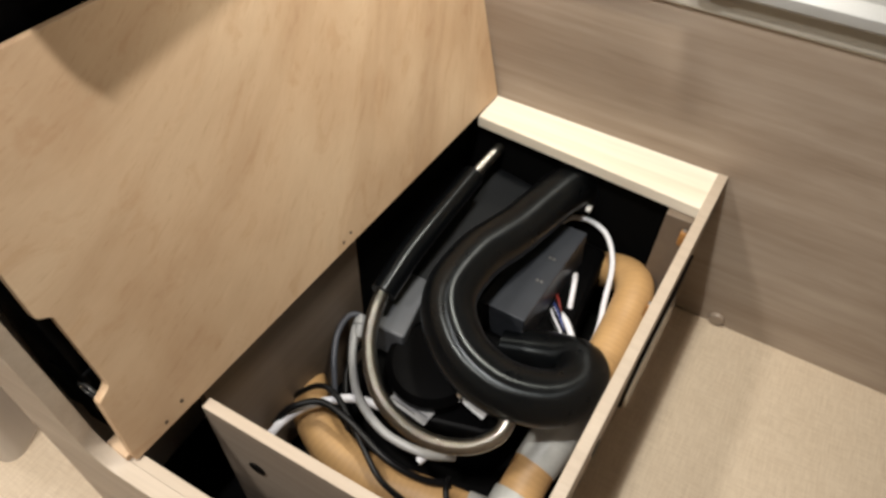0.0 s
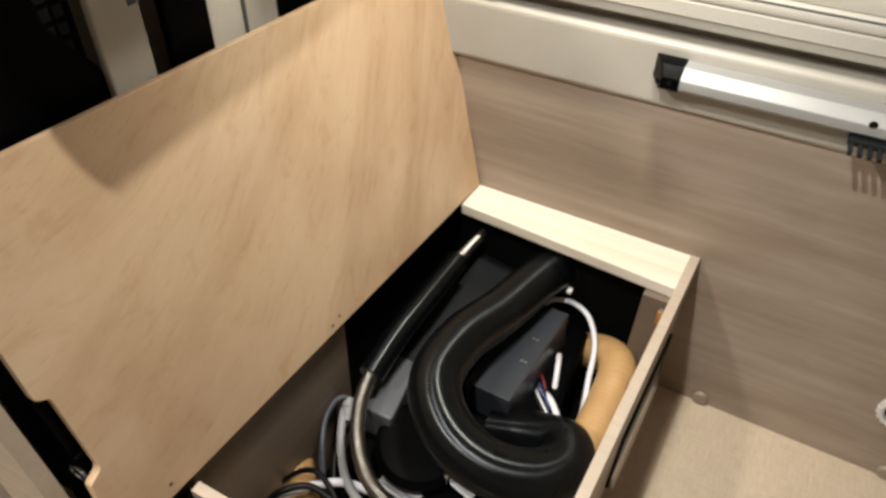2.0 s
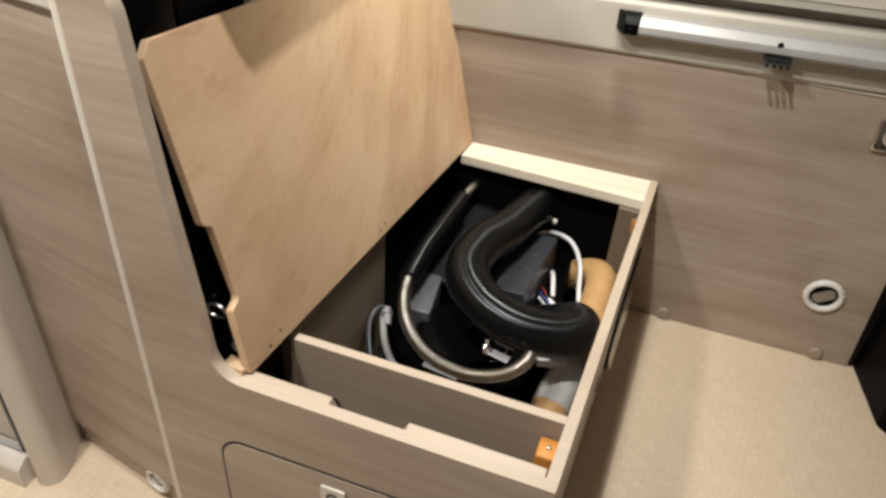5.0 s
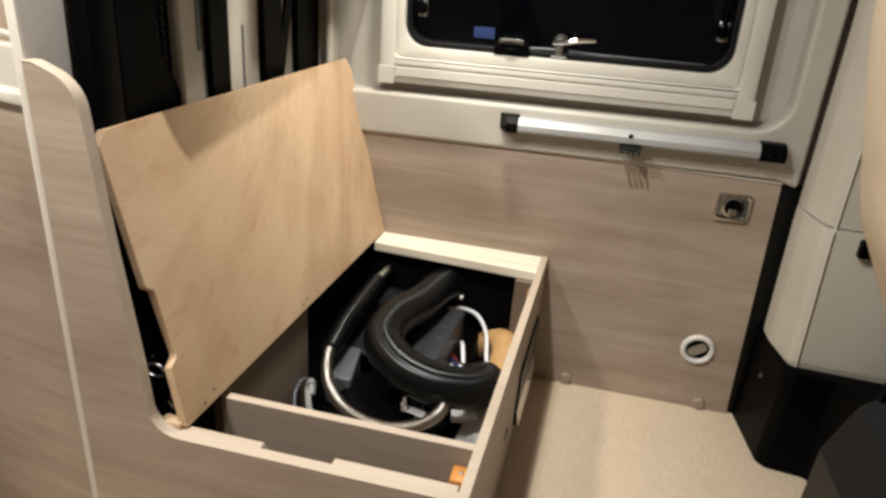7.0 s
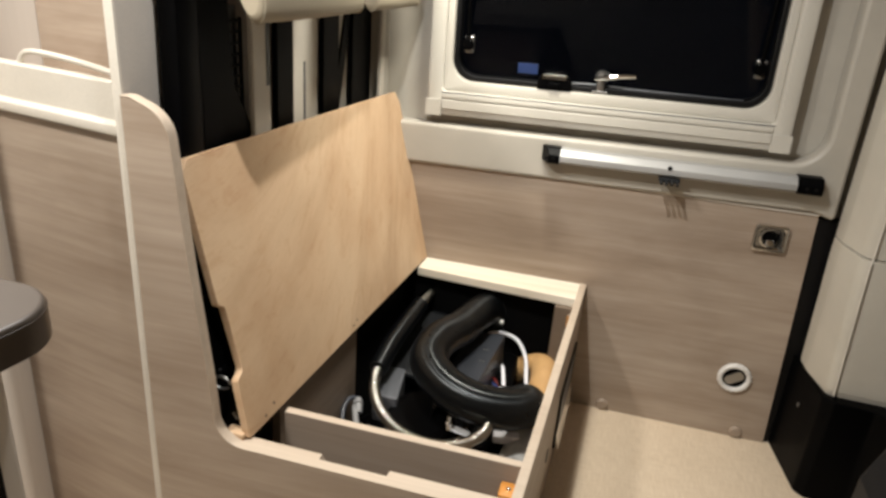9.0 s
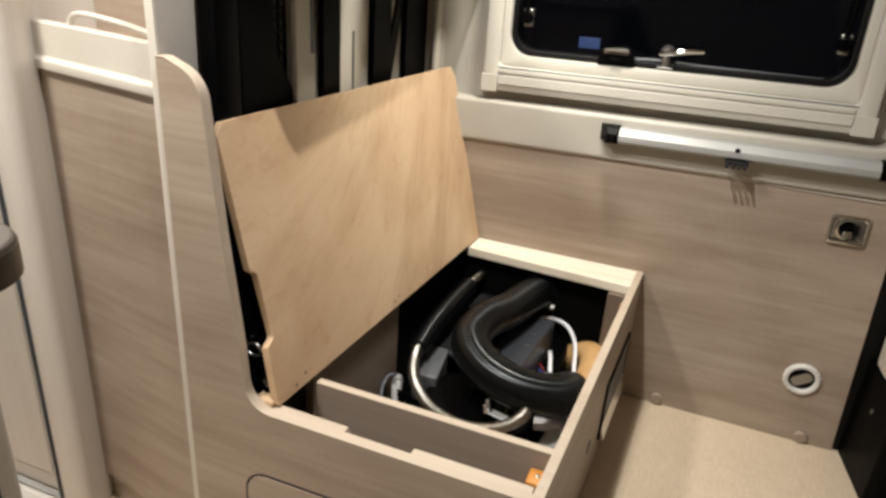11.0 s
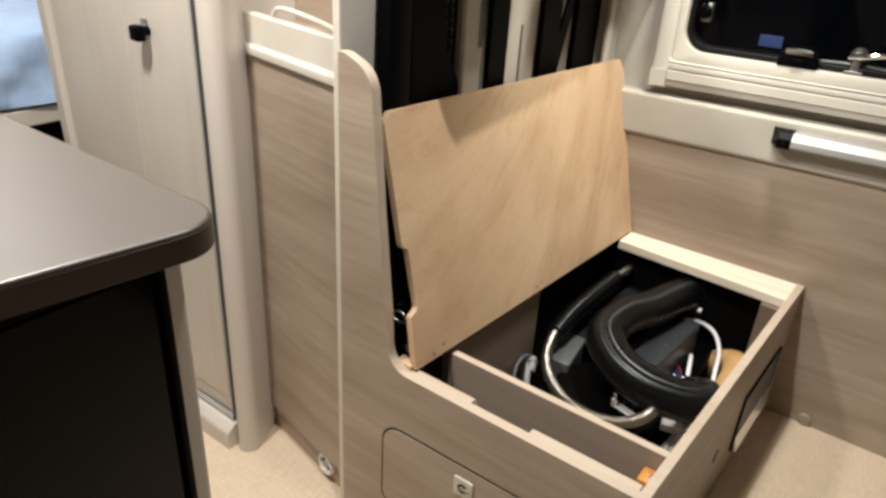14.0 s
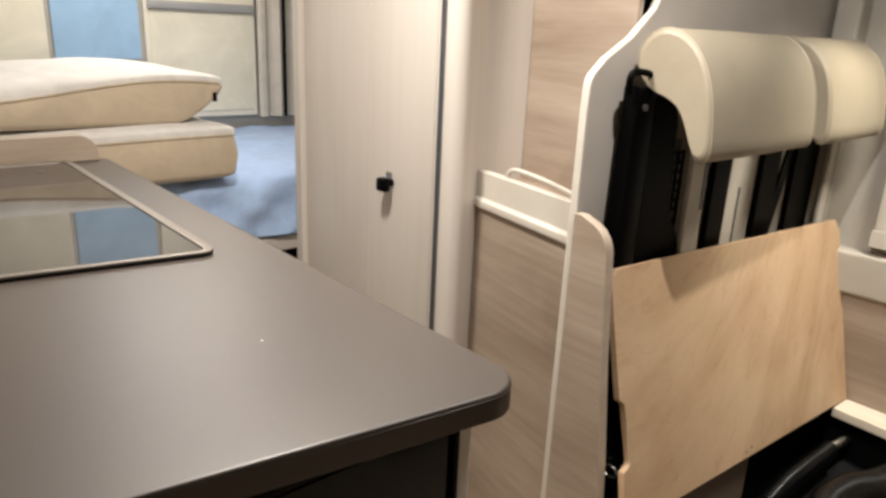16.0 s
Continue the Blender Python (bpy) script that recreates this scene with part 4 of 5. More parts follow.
POST = rounded([(-1.039, 0.330, 0), (-1.039, 0.206, 0.006), (-1.022, 0.188, 0.014), (-0.968, 0.188, 0.030), (-1.032, 0.312, 0.0), (-1.034, 0.330, 0)], 8)
setting("corner_post", prism(POST, "z", -0.08, 1.89, 0.002), DOORWHITE, "pale rounded corner post beside the washroom door", "post")
DOOR_AT = Matrix.Translation((-0.055, 0.050, -0.08))
door = setting("door_1", moved(box((-1.570, 0.165, 0.075), (-1.000, 0.195, 1.90), 0.002), DOOR_AT), DOORWHITE, "pale washroom door with a black knob", "door")


def door_part(name, bm, material, parent, label=""):
    return part(name, moved(bm, DOOR_AT), material, parent, label)


door_part("raised_field", box((-1.530, 0.1622, 0.12), (-1.022, 0.1652, 1.85), 0.0012), DOORWHITE, door)
door_part("fold_strip", box((-1.262, 0.1606, 0.12), (-1.258, 0.1622, 1.85), 0.0008), DOORWHITE, door)
kn = door_part("knob", join(lathe([(0, 0), (0.009, 0), (0.009, 0.016), (0, 0.016)], Matrix.Translation((-1.168, 0.162, 0.998)) @ Matrix.Rotation(radians(90), 4, "X"), 20), box((-1.184, 0.126, 0.980), (-1.152, 0.148, 1.012), 0.006, 3)), BLACK, door, "black door knob")
door_part("knob_plate", box((-1.188, 0.158, 1.008), (-1.165, 0.1618, 1.024), 0.0015), CHROME, kn)
setting("trim_door_seal", moved(join(box((-0.9985, 0.150, 0.075), (-0.9925, 0.19, 1.93), 0.001), box((-0.992, 0.153, 0.075), (-0.9855, 0.19, 1.93), 0.001)), DOOR_AT), GREYPLASTIC, "grey seal along the door edge", "trim")
th = setting("door_threshold", moved(prism(rounded([(0.120, 0.0, 0), (0.120, 0.050, 0.012), (0.142, 0.066, 0.01), (0.20, 0.070, 0), (0.20, 0.0, 0)], 4), "x", -1.572, -0.986, 0.001), DOOR_AT), DOORWHITE, "raised pale door threshold", "threshold")
door_part("threshold_rail", box((-1.571, 0.150, 0.0702), (-0.999, 0.160, 0.0745), 0.0008), ALU, th)
setting("washroom_wall", moved(join(box((-1.605, 0.150, 0), (-1.572, 1.14, 1.95), 0.002), box((-1.57, 0.165, 1.902), (-0.9865, 0.2, 1.94), 0)), DOOR_AT), DOORWHITE, "pale wall at the corner of the washroom", "wall")

# ---- kitchen block ----
kitchen = thing("kitchen_block", (-1.1, -0.62, 0.0), "kitchen block with taupe worktop and glossy black end", "kitchen unit")
TOP = rounded([(-1.745, -1.078, 0), (-0.462, -1.078, 0), (-0.341, -0.262, 0.045), (-1.745, -0.268, 0.02)], 12)
top = part("worktop", prism(TOP, "z", 0.9045, 0.932, 0.0035, 4), WORKTOP, kitchen)
EDGE_TOP = [(x + 0.0008 if x > -1 else x, y + 0.0008) for x, y in TOP]
part("worktop_edge", prism(EDGE_TOP, "z", 0.9035, 0.9275, 0.0006), WORKTOP_EDGE, top, "dark edge band round the worktop")
part("crumb", lathe([(0, 0), (0.0015, 0.0), (0.001, 0.001), (0, 0.0014)], Matrix.Translation((-0.582, -0.435, 0.932)), 8), WHITE, top)
part("body", box((-1.735, -1.07, 0.06), (-0.425, -0.305, 0.903), 0.002), DOORWHITE, kitchen)
part("plinth", box((-1.73, -1.05, -0.08), (-0.45, -0.34, 0.0595), 0.001), BLACK, kitchen)
part("corner_upright", prism(rounded([(-0.455, -0.302, 0), (-0.455, -0.282, 0.004), (-0.402, -0.282, 0.008), (-0.402, -0.302, 0)], 4), "z", 0.06, 0.903, 0.001), DOORWHITE, kitchen, "pale corner upright")
part("fridge_door", box((-0.4245, -1.06, 0.10), (-0.405, -0.312, 0.876), 0.004), BLACKGLOSS, kitchen, "glossy black fridge door in the end")
part("fridge_frame", join(box((-0.4245, -1.065, 0.878), (-0.402, -0.304, 0.903), 0.001), box((-0.4245, -0.3105, 0.10), (-0.400, -0.3035, 0.877), 0.001)), BLACK, kitchen)

hob = thing("hob_cover", (-1.3, -0.6, 0.932), "dark glass hob cover in a steel frame on the worktop", "hob")
HOBO = rounded([(-0.883, -0.352, 0.022), (-0.945, -0.800, 0.02), (-1.695, -0.800, 0.02), (-1.705, -0.360, 0.02)], 6)
HOBI = rounded([(-0.895, -0.368, 0.010), (-0.956, -0.785, 0.010), (-1.683, -0.785, 0.012), (-1.691, -0.374, 0.012)], 6)
part("steel_frame", ring_frame(HOBO, HOBI, "z", 0.9372, 0.9405, 0.0012), HOBFRAME, hob)
# black ring that draws the shadow gap below the hob frame
part("shadow_ring", ring_frame(rounded([(-0.8845, -0.3535, 0.021), (-0.9465, -0.7985, 0.019), (-1.6935, -0.7985, 0.019), (-1.7035, -0.3615, 0.019)], 6), rounded([(-0.893, -0.366, 0.010), (-0.954, -0.787, 0.010), (-1.685, -0.787, 0.012), (-1.693, -0.372, 0.012)], 6), "z", 0.9322, 0.9372, 0.0004), RUBBER, hob, "black ring standing in for the shadow gap under the frame")
part("glass", prism(HOBI, "z", 0.9326, 0.9385, 0.0005), HOBGLASS, hob)
# small disc modelled in place of the zip pull's reflection in the glass
part("zip_reflection", lathe([(0, 0), (0.006, 0), (0.006, 0.001), (0, 0.0015)], Matrix.Translation((-1.60, -0.44, 0.9386)), 16), STEEL, hob)
solo("worktop_upstand", prism(rounded([(-0.290, 0.9326, 0.003), (-0.290, 0.995, 0.050), (-1.07, 0.995, 0.0), (-1.07, 0.9326, 0.0)], 8), "x", -1.742, -1.716, 0.002), LAMINATE_Y, "rounded oak upstand at the end of the worktop", "upstand", at=(-1.73, -0.6, 0.9326))

# ---- bed and rear ----
bed = thing("bed", (-2.3, 0.1, 0.0), "wide bed with a rumpled blue sheet over a white base", "bed")


def sheet_mesh():
    bm = bmesh.new()
    NX, NY = 44, 80
    rows = []
    prof = [(-1.920, 0.607)] + [(-1.890 - 0.004 * k, 0.618 + 0.0176 * k) for k in range(9)] + [(-1.930, 0.789), (-1.950, 0.803), (-1.98, 0.809)] + [(-1.98 - 0.94 * k / NX, 0.809) for k in range(1, NX + 1)]
    for j in range(NY + 1):
        y = -1.07 + 2.26 * j / NY
        r = []
        for x, z in prof:
            w = noise.noise(Vector((x * 5, y * 7, z * 6))) * 0.016 + noise.noise(Vector((x * 9, y * 11 + z * 26, z * 7))) * 0.016
            fold = 0.014 * math.sin(y * 26 + (0.81 - z) * 34 + 3 * noise.noise(Vector((0, y * 4, 1)))) * min(1.0, (0.815 - z) * 9)
            r.append(bm.verts.new((x + (w * 1.1 + fold if z < 0.804 else 0), y, z + (w * 0.6 if z > 0.788 else 0))))
        rows.append(r)
    for p, q in zip(rows, rows[1:]):
        for k in range(len(p) - 1):
            bm.faces.new((p[k], p[k + 1], q[k + 1], q[k]))
    bottom = [bm.verts.new((-1.93, y, 0.604)) for y in (-1.07, 1.19)] + [bm.verts.new((-2.92, y, 0.604)) for y in (1.19, -1.07)]
    bm.faces.new(bottom)
    return fix(bm)


part("sheet", sheet_mesh(), BLUE, bed, "rumpled light blue sheet", sharp=80)
part("base_board", box((-2.92, -1.07, 0.556), (-1.905, 1.19, 0.603), 0.004), DOORWHITE, bed)
# solid black block; its colour stands for the shade under the bed
part("under_bed_shade", box((-2.92, -1.07, -0.08), (-2.10, 1.19, 0.555), 0), BLACK, bed, "black block standing in for the shade under the bed")


def seam_wave(v, wave):
    """How far the sagging seam lies above or below its mean, v along the cushion."""
    return wave * (math.cos((v - 0.87) * 5.5) - 0.5)


def soft_block(x0, x1, y0, y1, z0, z1, r, pinch=0.0, wedge=0.0, dome=0.0, bulge=0.0, wave=0.0, both=False):
    """A cushion: rounded slab whose rim swells; pinch draws the rim to a seam at mid height."""
    bm = bmesh.new()
    N = 26
    def pt(u, v, top):
        x, y = x0 + (x1 - x0) * u, y0 + (y1 - y0) * v
        d = min(u * (x1 - x0), (1 - u) * (x1 - x0), v * (y1 - y0), (1 - v) * (y1 - y0))
        k = min(1.0, d / r)
        e = math.sqrt(max(0.0, 1 - (1 - k) ** 2))
        mid = (z0 + z1) / 2
        h = (z1 - z0) / 2
        edge = 0.72 - pinch
        zz = mid + (1 if top else -1) * h * (edge + (1 - edge) * e)
        if wedge and not top:
            t = max(0.0, (v * (y1 - y0) - (y1 - y0) + 0.13) / 0.13)
            zz += wedge * t ** 1.5
        if top:
            zz += 0.006 * noise.noise(Vector((x * 6, y * 6, 2))) + dome * (0.4 + 0.6 * abs(math.sin(v * 5.2 + 1.0))) * math.sin(math.pi * u) ** 0.7 * math.sin(math.pi * v) ** 0.5
        if top or both:
            zz += seam_wave(v, wave) * (1 - 0.7 * e if both and seam_wave(v, wave) < 0 else 1)
        return (x, y, zz)
    us = [0.5 - 0.5 * math.cos(math.pi * k / N) for k in range(N + 1)]
    T = [[bm.verts.new(pt(u, v, True)) for u in us] for v in us]
    B = [[bm.verts.new(pt(u, v, False)) for u in us] for v in us]
    for i in range(N):
        for j in range(N):
            bm.faces.new((T[i][j], T[i][j + 1], T[i + 1][j + 1], T[i + 1][j]))
            bm.faces.new((B[i][j], B[i + 1][j], B[i + 1][j + 1], B[i][j + 1]))
    rim = [(0, j) for j in range(N)] + [(i, N) for i in range(N)] + [(N, j) for j in range(N, 0, -1)] + [(i, 0) for i in range(N, 0, -1)]
    mid = []
    for i, j in rim:
        p = (T[i][j].co + B[i][j].co) / 2
        ox = 1 if j == N else -1 if j == 0 else 0
        oy = 1 if i == N else -1 if i == 0 else 0
        q = 0.006 * noise.noise(Vector((p.x * 9, p.y * 9, 5)))
        mid.append(bm.verts.new(p + Vector((ox, oy, 0)) * (bulge + q * (bulge > 0))))
    for k in range(len(rim)):
        a, b, m0, m1 = rim[k], rim[(k + 1) % len(rim)], mid[k], mid[(k + 1) % len(rim)]
        bm.faces.new((T[a[0]][a[1]], T[b[0]][b[1]], m1, m0))
        bm.faces.new((m0, m1, B[b[0]][b[1]], B[a[0]][a[1]]))
    return fix(bm)


def cushion(at, label, x0, x1, y0, y1, z0, z1, pinch, turn, wedge=0.0, tilt=0.0, dome=0.0, drape=0.03, r=0.05, wave=0.0):
    cu = thing("seat_cushion", at, label, "cushion", "cushions on the bed")
    m = Matrix.Translation(at) @ Matrix.Rotation(radians(turn), 4, "Z") @ Matrix.Rotation(radians(tilt), 4, "X") @ Matrix.Translation(-Vector(at))
    part("filling", moved(soft_block(x0, x1, y0, y1, z0, z1, r, pinch, wedge, 0.0, 0.004, wave), m), CUSHION_SIDE, cu, "beige knit sides", sharp=70)
    zt = z1 - drape
    part("cover_top", moved(soft_block(x0 - 0.0005, x1 + 0.0008, y0 - 0.0005, y1 + 0.0008, zt - 0.012, z1 + 0.008, r, 0.30, 0.0, dome, 0.0, wave, True), m), CUSHION_TOP, cu, "white quilted top", sharp=70)
    zs = (zt - 0.012 + z1 + 0.008) / 2 - (z1 + 0.020 - zt) / 2 * 0.42
    s = [(x1 + 0.001, y0 + (y1 - y0) * v, zs + seam_wave(v, wave)) for v in [0.03 + 0.96 * k / 24 for k in range(25)]]
    part("seam", moved(sweep(s, 0.003, 6, 0.02), m), CUSHION_SIDE, cu)
    return cu


cushion((-2.15, -0.37, 0.812), "thick beige seat cushion with white top lying on the bed", -2.46, -1.860, -0.86, 0.112, 0.815, 0.966, 0.06, 2, dome=0.026, drape=0.020, wave=0.004)
up = cushion((-2.18, -0.42, 0.980), "beige seat cushion with white top stacked on another", -2.49, -1.876, -0.92, 0.080, 0.982, 1.106, 0.05, 5, 0.082, -1.2, dome=0.030, drape=0.010, wave=0.030)
part("zip_pull", box((-1.925, 0.080, 1.040), (-1.914, 0.092, 1.066), 0.002), BLACK, up, "dark zip pull")

rear = setting("rear_door_lining", box((-2.929, -1.07, 0.86), (-2.915, 0.72, 1.89), 0.002), CREAM, "cream rear door lining behind the bed", "lining")
part("blue_panel", box((-2.9145, -0.105, 1.105), (-2.905, 0.207, 1.88), 0.002), BLUEBLIND, rear, "light blue fabric strip")
blind = setting("window_blind", box((-2.9145, 0.222, 0.868), (-2.890, 0.690, 1.88), 0.004), BLIND_TRIM, "closed cream cassette blind at the rear window", "blind")
part("blind_field", box((-2.8895, 0.240, 0.895), (-2.886, 0.672, 1.298), 0.001), BLIND_FABRIC, blind)
part("pull_rail", box((-2.8895, 0.235, 1.302), (-2.872, 0.678, 1.335), 0.003), ALU, blind)
setting("rear_left_lining", box((-2.9145, -1.05, 0.90), (-2.898, -0.125, 1.88), 0.003), BLIND_FABRIC, "cream cassette blind beside the blue strip", "blind")


def curtain_mesh():
    bm = bmesh.new()
    front, back = [], []
    for k in range(41):
        y = 0.70 + 0.22 * k / 40
        x = -2.885 + 0.014 * math.sin(k * 0.42) + 0.003 * math.sin(k * 1.1 + 0.7)
        front.append((x, y))
        back.append((x - 0.006, y))
    return prism(front + back[::-1], "z", 0.86, 1.88, 0)


solo("curtain", curtain_mesh(), CURTAIN, "pale grey folded curtain hanging beside the rear blind", "curtain", at=(-2.89, 0.8, 0.86))
solo("curtain_rail", sweep([(-2.862, 0.815, 0.862), (-2.862, 0.815, 1.3), (-2.862, 0.815, 1.88)], 0.008, 12), BLACK, "thin dark upright beside the curtain", "rail", at=(-2.862, 0.815, 0.862))

# ---- heater and everything in the box ----
heater = thing("heater", (-0.28, 0.82, 0.012), "black air heater with dark metal control box in the bench", "heater")
part("housing", prism(rounded([(-0.445, 0.600, 0.03), (-0.330, 0.545, 0.05), (-0.165, 0.590, 0.05), (-0.130, 0.76, 0.03), (-0.150, 1.07, 0.02), (-0.440, 1.085, 0.02)], 6), "z", 0.013, 0.175, 0.012, 3), BLACK, heater)
part("fan_drum", lathe([(0, 0), (0.075, 0), (0.082, 0.006), (0.082, 0.07), (0.070, 0.082), (0, 0.084)], Matrix.Translation((-0.315, 0.655, 0.14)) @ Matrix.Rotation(radians(8), 4, "X"), 36), BLACK, heater)
part("grey_cover", prism(rounded([(-0.432, 0.640, 0.004), (-0.372, 0.642, 0.006), (-0.392, 0.770, 0.006), (-0.440, 0.770, 0.004)], 4), "z", 0.10, 0.245, 0.006, 3), GREYPLASTIC, heater, "grey plastic cover edge")
part("top_plate", moved(box((-0.062, -0.17, -0.006), (0.062, 0.17, 0.006), 0.004), Matrix.Translation((-0.385, 0.93, 0.236)) @ Matrix.Rotation(radians(-6), 4, "Z") @ Matrix.Rotation(radians(4), 4, "Y")), SHELLGREY, heater)
CB = Matrix.Translation((-0.240, 0.895, 0.200)) @ Matrix.Rotation(radians(-4.5), 4, "Z") @ Matrix.Rotation(radians(-5), 4, "Y")
cbx = part("control_box", moved(box((-0.043, -0.122, -0.05), (0.043, 0.122, 0.05), 0.003), CB), DARKMETAL, heater, "dark grey sheet-metal control box")
part("box_lid", moved(box((-0.0445, -0.1235, 0.028), (0.0445, 0.1235, 0.0505), 0.002), CB), DARKMETAL, cbx)
for u, v in ((0.018, 0.03), (0.024, -0.03)):
    for d in (-0.004, 0.004):
        part("rivet", moved(lathe([(0, 0), (0.003, 0), (0.003, 0.001), (0, 0.0015)], Matrix.Translation((u + d, v, 0.0505)), 10), CB), STEEL, cbx)
plate = part("type_label", moved(box((-0.038, -0.018, 0), (0.038, 0.018, 0.0012), 0.0003), Matrix.Translation((-0.313, 0.572, 0.181)) @ Matrix.Rotation(radians(-8), 4, "Z")), LABEL, heater, "pale type label with unreadable lines")
for k in range(4):
    part("print_line", moved(box((-0.034, 0.011 - k * 0.008, 0.0012), (0.034 - (k % 2) * 0.02, 0.0135 - k * 0.008, 0.0015), 0), Matrix.Translation((-0.313, 0.572, 0.181)) @ Matrix.Rotation(radians(-8), 4, "Z")), INK, plate)
part("white_plug", moved(box((-0.03, -0.012, -0.01), (0.03, 0.012, 0.01), 0.003), Matrix.Translation((-0.118, 0.675, 0.182)) @ Matrix.Rotation(radians(12), 4, "Z")), WHITECABLE, heater)
FIT = Matrix.Translation((-0.240, 0.664, 0.216)) @ Matrix.Rotation(radians(-12), 4, "Z") @ Matrix.Scale(1.3, 4)
fit_b = part("outlet_flange", moved(lathe([(0.030, 0), (0.040, 0), (0.040, 0.008), (0.034, 0.010), (0.033, 0.030), (0.030, 0.030)], Matrix.Rotation(radians(70), 4, "X"), 28), FIT), BLACKGLOSS, heater, "glossy black pipe flange")
part("clamp_band", moved(lathe([(0.0335, 0.012), (0.0355, 0.012), (0.0355, 0.022), (0.0335, 0.022)], Matrix.Rotation(radians(70), 4, "X"), 28), FIT), CHROME, fit_b, "bright worm-drive clamp")
part("clamp_screw", moved(sweep([(-0.022, -0.026, 0.040), (0.020, -0.028, 0.040)], 0.0065, 12), FIT), CHROME, fit_b)
part("screw_head", moved(lathe([(0, 0), (0.008, 0), (0.008, 0.006), (0.004, 0.008), (0, 0.008)], Matrix.Translation((-0.022, -0.026, 0.040)) @ Matrix.Rotation(radians(-90), 4, "Y"), 14), FIT), STEEL, fit_b)
part("bolt", moved(lathe([(0, 0), (0.006, 0), (0.006, 0.012), (0.0035, 0.014), (0.0035, 0.026), (0, 0.026)], Matrix.Translation((0.012, -0.050, 0.012)), 14), FIT), CHROME, heater)
part("paper_tag", moved(box((-0.026, -0.008, 0), (0.026, 0.008, 0.0012), 0.0004), Matrix.Translation((-0.215, 0.596, 0.232)) @ Matrix.Rotation(radians(-14), 4, "Z") @ Matrix.Rotation(radians(12), 4, "X")), LABEL_WHITE, heater, "small white paper tag")

DUCT = [(-0.246, 1.120, 0.252), (-0.258, 1.066, 0.297), (-0.291, 0.913, 0.310), (-0.319, 0.797, 0.328), (-0.317, 0.695, 0.330), (-0.262, 0.630, 0.318), (-0.188, 0.608, 0.305), (-0.120, 0.630, 0.290), (-0.084, 0.678, 0.272), (-0.092, 0.742, 0.240), (-0.144, 0.765, 0.200), (-0.226, 0.762, 0.165)]
duct = thing("insulated_duct", (-0.25, 0.8, 0.17), "fat black foam-wrapped air duct bent over the heater", "duct")
part("sleeve", sweep(DUCT, lambda t: 0.0445 - 0.004 * max(0, t - 0.8) / 0.2, 26, 0.010, wobble=0.012), FOAM, duct, sharp=70)
part("duct_end", lathe([(0.040, -0.004), (0.0455, -0.004), (0.0455, 0.004), (0.040, 0.004)], Matrix.Translation((-0.252, 1.112, 0.236)) @ Vector((-0.1, -0.7, 0.5)).to_track_quat("Z", "Y").to_matrix().to_4x4(), 24), RUBBER, duct)
part("cable_tie", box((-0.215, 1.058, 0.262), (-0.205, 1.072, 0.270), 0.001), WHITE, duct)
HOSE = [(-0.424, 1.150, 0.292), (-0.425, 0.985, 0.314), (-0.427, 0.842, 0.318), (-0.432, 0.758, 0.308), (-0.433, 0.670, 0.288), (-0.408, 0.595, 0.272), (-0.356, 0.533, 0.264), (-0.299, 0.505, 0.258), (-0.237, 0.500, 0.258), (-0.183, 0.517, 0.266), (-0.152, 0.547, 0.280), (-0.150, 0.590, 0.275)]
hose = thing("steel_hose", (-0.42, 0.8, 0.26), "wound steel exhaust hose with a black sleeve", "hose")
part("steel_tube", sweep(HOSE, 0.0125, 18, 0.006), STEELHOSE, hose, sharp=70)
part("black_sleeve", sweep([(-0.4255, 0.985, 0.314), (-0.427, 0.842, 0.318), (-0.432, 0.758, 0.308), (-0.433, 0.676, 0.290)], 0.0225, 20, 0.008, wobble=0.03), FOAM, hose, "black foam sleeve", sharp=70)
TAN_R = [(-0.200, 1.055, 0.090), (-0.140, 1.058, 0.130), (-0.088, 1.020, 0.176), (-0.068, 0.975, 0.186), (-0.066, 0.900, 0.172), (-0.070, 0.800, 0.164), (-0.078, 0.720, 0.158), (-0.086, 0.660, 0.148), (-0.096, 0.600, 0.130), (-0.100, 0.545, 0.112), (-0.105, 0.49, 0.10)]
warm = thing("warm_air_pipe", (-0.07, 0.8, 0.07), "tan paper warm-air pipe with grey tape along the side", "duct", "warm-air pipes")
part("pipe", sweep(TAN_R, 0.0365, 22, 0.010, wobble=0.02), TANDUCT, warm, sharp=70)
part("tape_wrap", sweep(TAN_R[6:9], 0.0385, 22, 0.010, wobble=0.035), TAPE, warm, "crumpled grey tape", sharp=70)
part("tape_end", sweep(TAN_R[9:], 0.041, 22, 0.010, wobble=0.04), TAPE, warm, "crumpled grey tape", sharp=70)
warm2 = thing("warm_air_pipe", (-0.3, 0.47, 0.07), "tan paper warm-air pipe lying across the box", "duct", "warm-air pipes")
TAN_L = [(-0.600, 0.600, 0.080), (-0.530, 0.555, 0.095), (-0.470, 0.500, 0.108), (-0.400, 0.465, 0.108), (-0.320, 0.455, 0.108), (-0.240, 0.468, 0.106), (-0.150, 0.482, 0.104)]
part("pipe", sweep(TAN_L, 0.0365, 22, 0.010, wobble=0.03), TANDUCT, warm2, sharp=70)
part("tape_wrap", sweep([(-0.165, 0.480, 0.104), (-0.135, 0.484, 0.104)], 0.040, 22, 0.01, wobble=0.04), TAPE, warm2, sharp=70)


def cable(name, pts, r, material, label):
    return solo(name, sweep(pts, r, 10, 0.008), material, label, "cable", at=Vector(pts[0]), group="cables in the bench", sharp=70)


